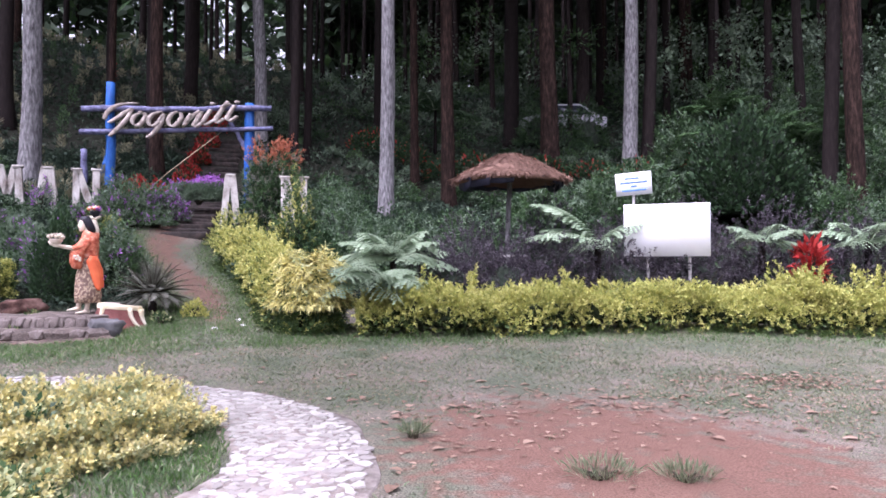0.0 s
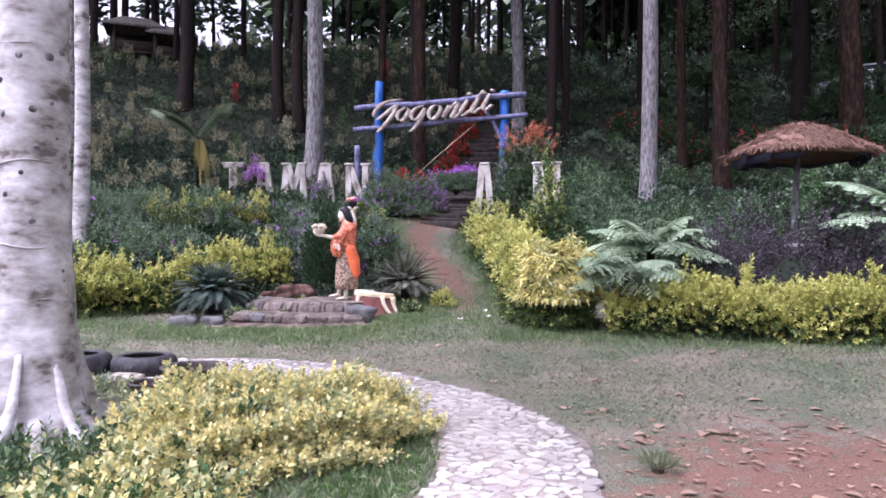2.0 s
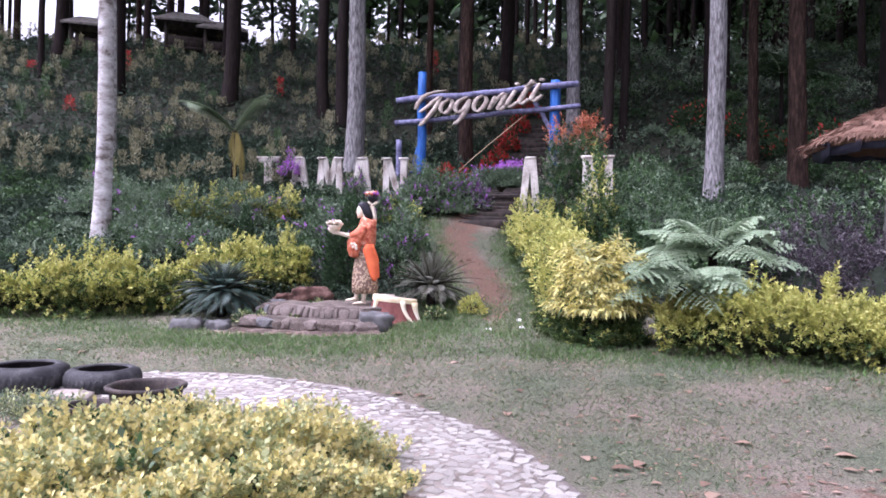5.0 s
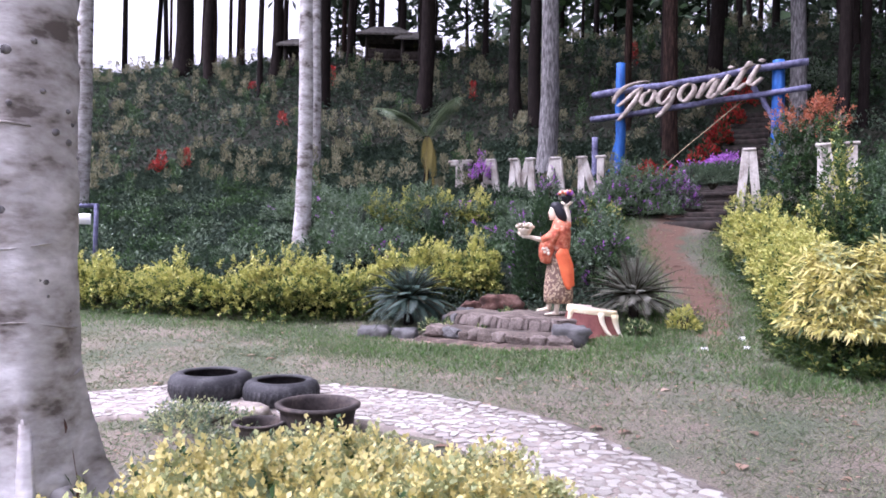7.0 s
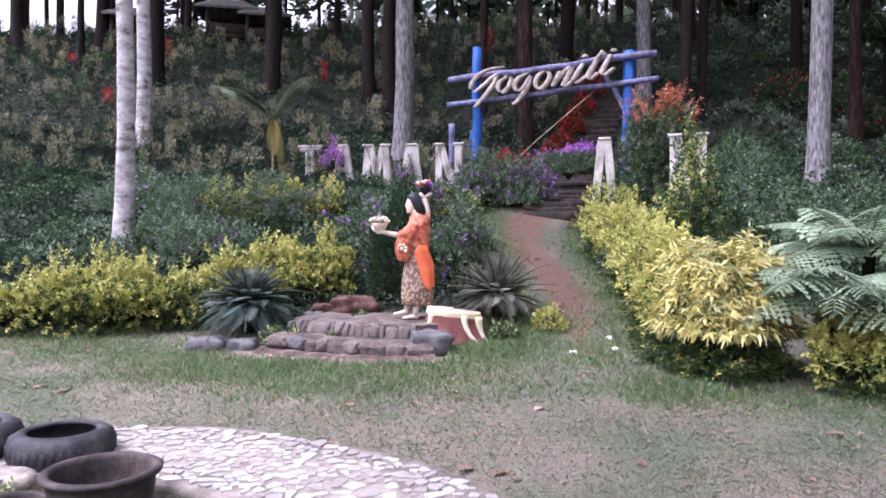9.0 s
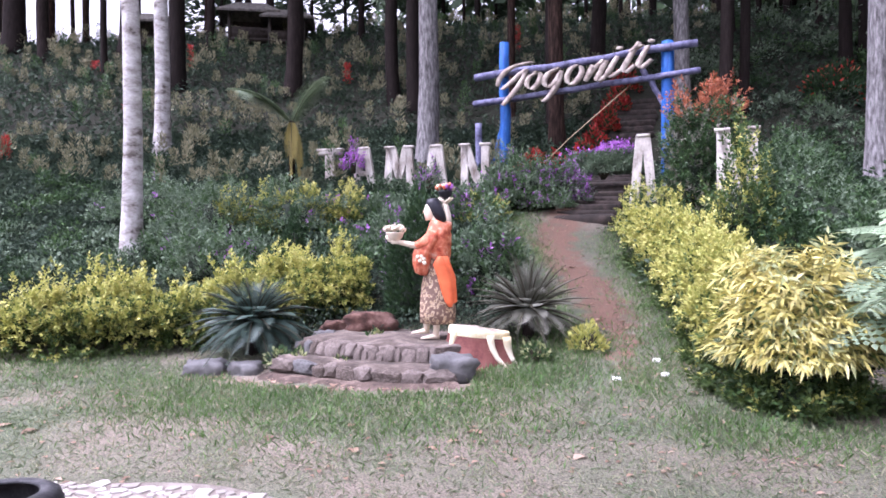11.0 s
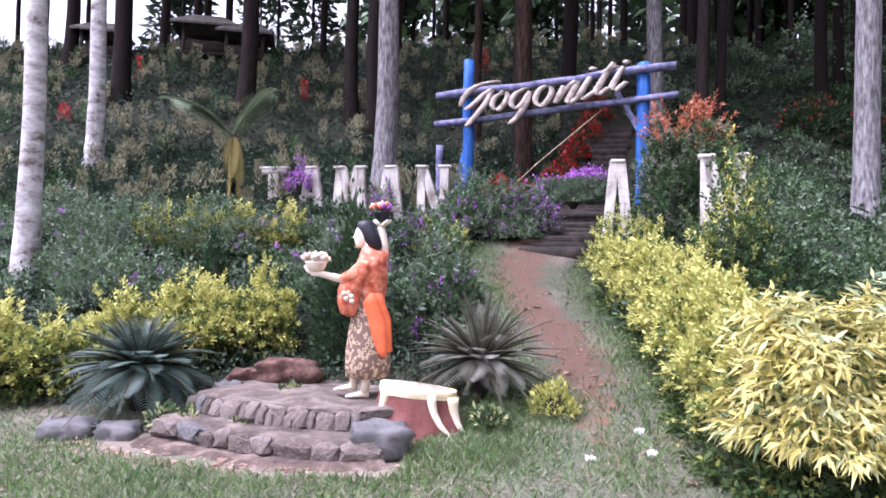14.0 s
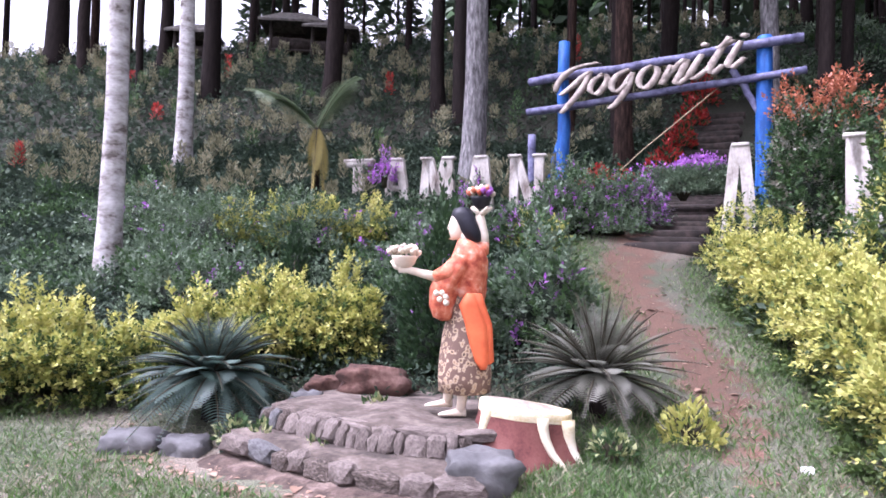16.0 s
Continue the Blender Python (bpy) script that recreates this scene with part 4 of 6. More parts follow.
bush("bougainvillea", "purple flowers over the white letters", -12.45, 15.95, .26, .2, .55, 800, 0.055, [M_purple, M_grey_leaf], (.7, .3), z0=.55, width=.7, twig=6, lump=.5, core=False)
bush("bougainvillea", "purple flowers over the white letters", -10.4, 16.3, .26, .2, .5, 900, 0.055, [M_purple, M_grey_leaf], (.3, .7), z0=.3, width=.7, twig=6, lump=.5, core=False)
for x, y, r, h in [(-9.5, 19.6, .4, .6), (-9.05, 20.0, .32, .5), (-8.75, 20.9, .32, .65), (-8.95, 22.1, .36, .65), (-9.15, 23.4, .38, .75), (-9.4, 24.8, .42, .8), (-9.7, 26.2, .5, .9)]:
    bush("poinsettia", "red-leaved plant along the stairs", x, y, r, r, h, 900, 0.12, [M_red, M_dark_leaf], (.65, .35), core=False, topfirst=False, group="red plants along the stairs")
bush("croton_bush", "tall bush with orange-red top leaves", -4.55, 17.3, .75, .7, 2.6, 26000, 0.075, [M_orange, M_green_leaf, M_dark_leaf, M_cycad_b], (.02, .5, .28, .2), topfirst=True, lump=.35, twig=8)
bush("shrub", "yellow-green leafy sapling beside the hedge", -3.25, 14.9, .62, .55, 2.0, 11000, 0.075, [M_hedge_y, M_green_leaf, M_hedge_g], (.25, .4, .35), lump=.4, twig=9)
bush("shrub", "dark shrub beside the yellow sapling", -2.7, 14.8, .85, .75, 1.15, 6000, 0.08, [M_dark_leaf, M_green_leaf], (.6, .4), twig=8)
bush("shrub", "yellow-green shrub at the foot of the stairs", -5.3, 16.7, .75, .6, .95, 6000, 0.055, [M_hedge_y, M_green_leaf], (.7, .3), twig=9)
frond_plant("palm", "young palm with drooping yellowing fronds", -14.3, 15.6, 6, 2.0, .55, M_palm, 0, 60, .4, .7, 1.75, "palm", (5, 75), old=(3, 4), fronds=((5, 58, 2.2), (52, 66, 1.8), (248, 45, 2.2), (318, -50, 1.3), (338, -62, 1.4), (222, 52, 1.7)), hang=.45)

for x, y, r, h in [(-2.4, 16.6, 1.1, 1.3), (-1.2, 17.8, 1.2, 1.2), (-0.4, 16.2, 1.1, 1.0), (1.0, 17.5, 1.2, 1.1), (-3.2, 18.2, 1.0, 1.3), (-1.8, 15.2, .9, .9), (-3.6, 20.0, 1.2, 1.2)]:
    bush("shrub", "grey-green shrub on the bank beside the stairs", x, y, r, r * .9, h, 6400, .08, [M_grey_leaf, M_green_leaf, M_dark_leaf], (.4, .4, .2), lump=.35, twig=8, group="bank shrubs")

for x, y, r, h in [(11.0, 25.0, 1.3, 2.6), (13.2, 27.8, 1.5, 3.2), (15.5, 25.2, 1.4, 2.2), (17.5, 28.0, 1.6, 3.4), (12.2, 31.5, 1.5, 3.0), (9.5, 28.5, 1.2, 2.0), (16.0, 32.0, 1.6, 3.2), (20.0, 30.0, 1.8, 3.6), (7.0, 24.5, 1.2, 1.4), (5.2, 22.5, 1.2, 1.3), (3.0, 21.0, 1.1, 1.1), (11.5, 20.5, 1.2, 1.3), (14.5, 20.0, 1.3, 1.5)]:
    bush("sapling", "leafy green sapling under the pines", x, y, r, r * .9, h, 5600, .14, [M_green_leaf, M_grey_leaf, M_dark_leaf], (.5, .3, .2), lump=.4, twig=8, core=False, group="saplings in the wood")

# dark purple planting behind the right-hand hedge
for k, (x, y) in enumerate([(0.5, 12.1), (1.6, 12.15), (2.7, 12.1), (3.9, 12.4), (5.2, 12.5), (6.5, 12.4), (7.9, 12.3), (9.4, 12.1), (1.0, 14.0), (2.6, 14.4), (4.2, 14.6), (5.8, 14.8), (7.5, 14.7), (9.2, 14.5), (10.8, 13.6)]):
    bush("purple_shrub", "dense shrub with tiny dark purple leaves", x, y, .95, .85, (1.45 if k < 8 else 1.85) + .15 * math.sin(k * 2.3), 9000, 0.05, [M_purple_leaf], (1,), width=.6, group="purple shrubs", twig=9, lump=.3)
frond_plant("tree_fern", "large pale green fern above the hedge", -0.55, 11.9, 14, 1.3, .42, M_fern, .9, 24, .42, .6, .3, "fern", (4, 58), double=True)
frond_plant("tree_fern", "pale green fern spilling over the hedge", -0.75, 10.7, 14, .95, .38, M_fern, .72, 18, .42, .6, .2, "fern", (-4, 40), double=True, spread=(185, 385))
frond_plant("tree_fern", "tall pale green fern arching beside the white board", 3.35, 12.5, 6, 1.55, .46, M_fern, 1.1, 24, .4, .6, .35, "fern", (5, 75), double=True, fronds=((176, 52, 1.9), (195, 25, 1.5), (160, 35, 1.3), (-10, 42, 1.3), (250, 12, 1.0), (20, 25, 1.2)))
frond_plant("tree_fern", "pale green fern behind the hedge", 6.45, 12.5, 6, .95, .36, M_fern, 1.1, 18, .4, .6, .35, "fern", (12, 55), double=True)
frond_plant("tree_fern", "pale green fern behind the hedge", 8.35, 12.4, 8, 1.15, .4, M_fern, 1.05, 18, .4, .6, .35, "fern", (12, 55), double=True)
bush("cordyline", "red strap-leaved plant behind the hedge", 7.05, 11.85, .18, .18, .62, 260, .26, [M_red], (1,), z0=.85, width=.26, core=False, long=True, up=.3)
bush("dark_tree", "large round dark-leaved bush among the pines", 9.4, 21.3, 1.9, 1.8, 3.0, 14000, .17, [M_dark_leaf, M_core_dark], (.8, .2), z0=.3)
for x, y, r, h in [(-0.5, 27.5, .9, .9), (.9, 28, 1.0, .9), (2.4, 27.2, 1, 1), (3.8, 28, 1, .9), (-2.2, 28.5, 1, 1), (-3.8, 28.5, .9, 1), (5.6, 27.5, .9, .8), (7.5, 28, .9, .8), (10.2, 28.5, .9, 1)]:
    bush("poinsettia", "red-leaved plant on the far slope", x, y, r, r, h, 1100, .16, [M_red, M_orange, M_dark_leaf], (.11, .02, .87), core=False, group="red plants on the far slope")
for x, y in [(10.5, 26), (12.4, 27), (14.5, 26.5), (11.5, 30), (16, 29), (-1, 29.5), (18, 25)]:
    frond_plant("tree_fern", "green tree fern on the wooded slope", x, y, 9, 1.9, .5, M_green_leaf if x > 0 else M_dark_leaf, 0, 14, .4, .6, 2.2, "fern", (5, 55), "tree ferns on the slope", double=True)


def slope_plants():
    """Uncounted plants on the hillside: pale upright plants in a dark ground cover."""
    def spots(n, test, xr=(-55, 24), yr=(-8, 46)):
        out = []
        while len(out) < n:
            x, y = rng.uniform(*xr, 4000), rng.uniform(*yr, 4000)
            s = .87 * y + .5 * np.maximum(-x, 1)
            ok = test(x, y, s) & (seg_dist(x, y, TRAIL) > 1.3) & (seg_dist(x, y, [(-7.1, 16.4), (-8.8, 25.5)]) > 1.1)
            out += list(zip(x[ok], y[ok]))
        return np.array(out[:n])

    # ground cover, in low mounds
    n = 400000
    c = np.vstack([spots(150000, lambda x, y, s: (s > 12.2) & (s < 42)), spots(250000, lambda x, y, s: (s > 12.2) & (s < 25), (-26, 4), (2, 24))])
    mound = np.clip(.55 + .45 * wob(c[:, 0] * .9, c[:, 1] * .9) + .3 * np.sin(c[:, 0] * 5.3) * np.sin(c[:, 1] * 4.7), .05, 1.4)
    P = np.c_[c, gz(c[:, 0], c[:, 1]) + rng.uniform(0, 1, n) ** 1.5 * .42 * mound]
    D = np.c_[rng.normal(0, .8, (n, 2)), rng.uniform(.1, 1, n)]
    far = np.clip(np.hypot(c[:, 0] + 2, c[:, 1] - 4) / 14, .6, 2.1)
    tagged(new("ground_cover", leaf_mesh("ground_cover", P, D, rng.uniform(.06, .14, n) * far, M_cover, None, .5)), "dark green leafy undergrowth over the slope", "undergrowth", kind="stuff")
    # pale upright plants in loose rows on the left slope: a stem with whorls of narrow leaves
    m = 1150
    c = spots(m, lambda x, y, s: (s > 19.5) & (s < 40) & (x < -9) & (np.sin(s * 4.4 + .5 * np.sin(x * .8)) > .0))
    q = 150
    hh = np.repeat(rng.uniform(.4, 1.1, m), q)
    t = rng.uniform(0, 1, m * q) ** .8
    cc = np.repeat(c, q, 0)
    a = rng.uniform(0, 6.28, m * q)
    wide = np.repeat(rng.uniform(.13, .28, m), q)
    rr = wide * (1.05 - t * .5) * rng.uniform(.2, 1, m * q)
    XY = cc + np.c_[np.cos(a), np.sin(a)] * rr[:, None]
    P = np.c_[XY, gz(cc[:, 0], cc[:, 1]) + .05 + t * hh]
    D = np.c_[np.cos(a), np.sin(a), .3 + 1.3 * t]
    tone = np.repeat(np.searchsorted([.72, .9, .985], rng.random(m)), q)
    # Lower leaves take the dark cover tone: shade low in each plant, as colour.
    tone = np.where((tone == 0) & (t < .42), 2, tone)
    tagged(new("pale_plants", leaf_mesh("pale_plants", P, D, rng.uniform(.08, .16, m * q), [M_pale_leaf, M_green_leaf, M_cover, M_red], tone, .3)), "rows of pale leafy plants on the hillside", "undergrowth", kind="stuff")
    # leafy growth low on the left slope
    m, q = 520, 210
    c = spots(m, lambda x, y, s: (s > 13.2) & (s < 20.5) & (x < -8.5), (-30, -8), (-2, 18))
    V = unit(rng.normal(0, 1, (m * q, 3)))
    V[:, 2] = np.abs(V[:, 2])
    cc = np.repeat(c, q, 0)
    sz = np.repeat(rng.uniform(.22, .6, m), q)[:, None]
    P = np.c_[cc, gz(cc[:, 0], cc[:, 1])] + V * sz * rng.uniform(.5, 1, (m * q, 1))
    tagged(new("slope_shrubs", leaf_mesh("slope_shrubs", P, V + rng.normal(0, .5, V.shape), rng.uniform(.05, .11, m * q), [M_dark_leaf, M_green_leaf, M_grey_leaf], np.repeat(np.searchsorted([.22, .62], rng.random(m)), q), .5)), "low green leafy growth on the slope", "undergrowth", kind="stuff")
    # looser shrubs in the wood on the right
    m = 760
    c = spots(m, lambda x, y, s: (s > 14.5) & (s < 40) & (x > -9))
    q = 170
    V = unit(rng.normal(0, 1, (m * q, 3)))
    V[:, 2] = np.abs(V[:, 2])
    cc = np.repeat(c, q, 0)
    sz = np.repeat(rng.uniform(.3, .8, m), q)[:, None]
    P = np.c_[cc, gz(cc[:, 0], cc[:, 1])] + V * sz * rng.uniform(.6, 1, (m * q, 1))
    tagged(new("wood_shrubs", leaf_mesh("wood_shrubs", P, V + rng.normal(0, .5, V.shape), rng.uniform(.07, .16, m * q), [M_dark_leaf, M_green_leaf, M_grey_leaf], np.repeat(rng.integers(0, 3, m), q), .55)), "mixed dark shrubs between the pine trunks", "undergrowth", kind="stuff")


slope_plants()


def far_wood():
    """Dense foliage between the far trunks, closing the view into the wood."""
    n = 44000
    a = rng.uniform(-.72, 1.0, n)
    r = rng.uniform(55, 100, n)
    x, y = r * np.sin(a), r * np.cos(a)
    z = gz(x, y) + rng.uniform(0, 1, n) ** 1.2 * 26
    keep = (np.sin(x * .9) + np.sin(x * .37 + z * .3) + rng.normal(0, .9, n) > -.35)
    P = np.c_[x, y, z][keep]
    m = len(P)
    tagged(new("distant_trees", leaf_mesh("distant_trees", P, rng.normal(0, 1, (m, 3)), rng.uniform(.7, 1.9, m), [M_needle, M_green_leaf, M_grey_leaf], rng.integers(0, 3, m), .5)), "dark foliage of the distant wood", "trees", kind="stuff")


far_wood()


def understory():
    """Leafy saplings and low branches between the trunks; paler leaf colours stand in for light through canopy gaps."""
    m, q = 320, 130
    x, y = rng.uniform(-6, 48, m), rng.uniform(30, 62, m)
    hz = rng.uniform(.5, 1, m) ** 2 * rng.uniform(1, 11, m)
    V = unit(rng.normal(0, 1, (m * q, 3)))
    sz = np.repeat(rng.uniform(.7, 1.9, m), q)[:, None]
    P = np.repeat(np.c_[x, y, gz(x, y) + hz], q, 0) + V * sz * rng.uniform(.25, 1, (m * q, 1)) * [1, 1, .7]
    tagged(new("understory", leaf_mesh("understory", P, V + rng.normal(0, .6, V.shape), rng.uniform(.14, .32, m * q), [M_green_leaf, M_grey_leaf, M_grey_leaf], np.repeat(rng.integers(0, 3, m), q), .5)), "loose green foliage of saplings between the trunks", "undergrowth", kind="stuff")


understory()


# ---- gate, stairs, letters ----
def log(a, b, r, n=7, slot=0, wobble=.02):
    t = np.linspace(0, 1, n)[:, None]
    p = np.asarray(a) * (1 - t) + np.asarray(b) * t + rng.normal(0, wobble, (n, 3)) * np.sin(t * 3.14)
    return Build().tube(p, r * (1 - .1 * t[:, 0]), 10, slot, .05)


def script_word(parent, strokes, o, ux, uz, out, w, thick):
    """Broad-nib lettering: each letter a cut-out of thick board; strokes hold x, y pairs in letter units."""
    ux, uz, out = (np.asarray(v, float) for v in (ux, uz, out))
    nib = np.array([math.cos(-.35), math.sin(-.35)]) * w
    for letter, paths in strokes:
        b = Build()
        for path in paths:
            p = smooth_line(np.array(path, float).reshape(-1, 2), 8 * (len(path) // 2))
            n = len(p)
            prof = .62 + .38 * np.sin(np.linspace(.15, 3.0, n))
            L0, R0 = p - nib * prof[:, None], p + nib * prof[:, None]
            to3 = lambda q, d: np.asarray(o) + np.outer(q[:, 0], ux) + np.outer(q[:, 1], uz) + out * d
            rings = [np.array([a, c, d, e]) for a, c, d, e in zip(to3(L0, 0), to3(R0, 0), to3(R0, thick), to3(L0, thick))]
            b.loft(rings)
        part("letter_" + letter, b, M_letter, parent)


def gate():
    A, B = np.array([-10.3, 19.4, 0]), np.array([-6.1, 19.9, 0])
    za, zb = float(gz(A[0], A[1])), float(gz(B[0], B[1]))
    ob = thing("gate_sign", "blue-painted log gate with a carved wooden name sign", "gate")
    part("post", log(A + [0, 0, za - .3], A + [.03, 0, 7.05], .15), M_blue, ob)
    part("post", log(B + [0, 0, zb - .3], B + [0, 0, 6.45], .16), M_blue, ob)
    d = unit(B - A)
    f = np.array([d[1], -d[0], 0]) * .17
    part("beam", log(A - d * .75 + f + [0, 0, 6.2], B + d * .7 + f + [0, 0, 6.27], .095, 9), M_blue_old, ob, "faded blue-grey log")
    part("beam", log(A - d * .8 + f + [0, 0, 5.5], B + d * .75 + f + [0, 0, 5.65], .08, 9), M_blue_old, ob, "faded blue-grey log")
    part("brace", log(A - d * .0 + [0, .1, 4.8] - d * .12, A - d * .55 + [0, .1, 3.3], .06), M_blue, ob)
    part("brace", log(B - d * .55 + f + [0, 0, 5.85], B - d * .05 + [0, 0, 4.9], .07), M_blue_old, ob)
    part("side_pole", log(A - d * .75 + [0, 0, float(gz(-11, 19.3)) - .2], A - d * .75 + [0, 0, 5.0], .1), M_blue_old, ob, "faded blue side pole")
    S = [("j", [(-0.01, 0.30, 0.06, 0.49, 0.30, 0.70, 0.63, 0.79, 1.00, 0.80), (0.83, 0.64, 0.65, 0.55, 0.39, 0.36, 0.12, 0.20), (0.81, 0.63, 0.67, 0.34, 0.41, 0.05, 0.14, -0.21)]),
         ("o", [(1.08, 0.51, 0.89, 0.43, 0.81, 0.24, 0.93, 0.11, 1.10, 0.22, 1.20, 0.40, 1.15, 0.54, 1.03, 0.53)]),
         ("g", [(1.69, 0.56, 1.43, 0.47, 1.29, 0.29, 1.36, 0.11, 1.54, 0.18, 1.71, 0.43), (1.75, 0.48, 1.65, 0.19, 1.47, -0.07, 1.26, -0.24)]),
         ("o", [(2.16, 0.57, 1.97, 0.47, 1.88, 0.26, 1.97, 0.10, 2.14, 0.18, 2.27, 0.38, 2.23, 0.54, 2.10, 0.55)]),
         ("n", [(2.55, 0.51, 2.45, 0.30, 2.35, 0.14), (2.42, 0.24, 2.64, 0.46, 2.85, 0.59, 2.77, 0.37, 2.64, 0.14, 2.71, 0.11, 2.94, 0.27)]),
         ("i", [(3.15, 0.64, 3.01, 0.43, 2.90, 0.20, 3.01, 0.17, 3.23, 0.31), (3.17, 0.79, 3.24, 0.85)]),
         ("t", [(3.66, 0.90, 3.46, 0.61, 3.28, 0.30, 3.35, 0.23, 3.55, 0.37), (3.44, 0.70, 3.74, 0.83)]),
         ("i", [(3.87, 0.78, 3.70, 0.51, 3.63, 0.34, 3.72, 0.29, 3.94, 0.45), (3.90, 0.85, 3.97, 0.91)])]
    o = A + f * 1.9 + [0, 0, 5.54]
    script_word(ob, S, o, d, np.array([0, 0, 1.0]), f / .17, .075, .05)
    rope = new("guy_rope", Build().tube([B - d * .8 + [0, 0, 5.6], (-8.0, 18.6, 4.2), (-8.8, 17.6, 3.0)], .012, 5).mesh("guy_rope", M_rope))
    tagged(rope, "thin rope slanting down from the gate", "rope")


gate()


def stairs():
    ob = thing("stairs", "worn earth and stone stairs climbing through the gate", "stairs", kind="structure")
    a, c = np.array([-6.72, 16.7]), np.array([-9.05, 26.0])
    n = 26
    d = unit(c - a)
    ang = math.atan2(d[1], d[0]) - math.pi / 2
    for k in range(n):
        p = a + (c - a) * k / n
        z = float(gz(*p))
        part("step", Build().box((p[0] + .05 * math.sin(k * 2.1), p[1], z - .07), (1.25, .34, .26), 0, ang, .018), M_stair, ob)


stairs()


def slab_letter(ch, x, y, rz, h, label):
    """A free-standing letter of painted planks."""
    ob = thing("standing_letter", label, "letter", (x, y, float(gz(x, y)) - .05), rz, "standing letters")
    w, t = .19, .13
    def bar(x0, z0, x1, z1, ww):
        q = np.array([[x0 - ww / 2, z0], [x0 + ww / 2, z0], [x1 + ww / 2 * .9, z1], [x1 - ww / 2 * .9, z1]]) + rng.normal(0, .006, (4, 2))
        v = [(p[0], -t / 2, p[1]) for p in q] + [(p[0], t / 2, p[1]) for p in q]
        return Build().add(v, [(0, 1, 2, 3), (7, 6, 5, 4), (0, 4, 5, 1), (1, 5, 6, 2), (2, 6, 7, 3), (3, 7, 4, 0)])
    H = h
    plan = {"T": [(0, 0, 0, H, w * 1.3), (-.2, H * .93, .2, H * .93 + .001, 0)], "A": [(-.22, 0, -.06, H, w), (.22, 0, .06, H, w)], "M": [(-.3, 0, -.24, H, w), (.3, 0, .24, H, w), (-.2, H, 0, H * .35, w), (.2, H, 0, H * .35, w)],
            "N": [(-.24, 0, -.24, H, w), (.24, 0, .24, H, w), (-.22, H, .22, 0, w)], "I": [(0, 0, 0, H, w * 1.5)]}[ch]
    for q in plan:
        if q[4]:
            part("stroke", bar(*q), M_concrete, ob, smooth=False)
    if ch == "T":
        part("crossbar", Build().box((0, 0, H * .94), (.62, t + .01, .15)), M_concrete, ob)
    if ch == "A":
        part("crossbar", Build().box((0, 0, H * .42), (.3, t * .8, .12)), M_concrete, ob)
    for sx in ((-.24, .24) if ch in "MN" else (0,)):
        part("serif", Build().box((sx, 0, H), (.26 if ch != "T" else .7, t + .03, .06)), M_concrete, ob)


def letters():
    for k, ch in enumerate("TAMAN"):
        x, y = -13.3 + .95 * k, 16.0 + .22 * k
        slab_letter(ch, x, y, 22, 4.12 - .03 * k - float(gz(x, y)) + .05, "weathered white standing letter " + ch + " among the flowers")
    slab_letter("A", -5.65, 17.15, 20, 3.9 - float(gz(-5.65, 17.15)), "tall white standing letter A beside the stairs")
    slab_letter("N", -3.7, 16.4, 15, 3.72 - float(gz(-3.7, 16.4)), "white standing letter half hidden by shrubs")


letters()


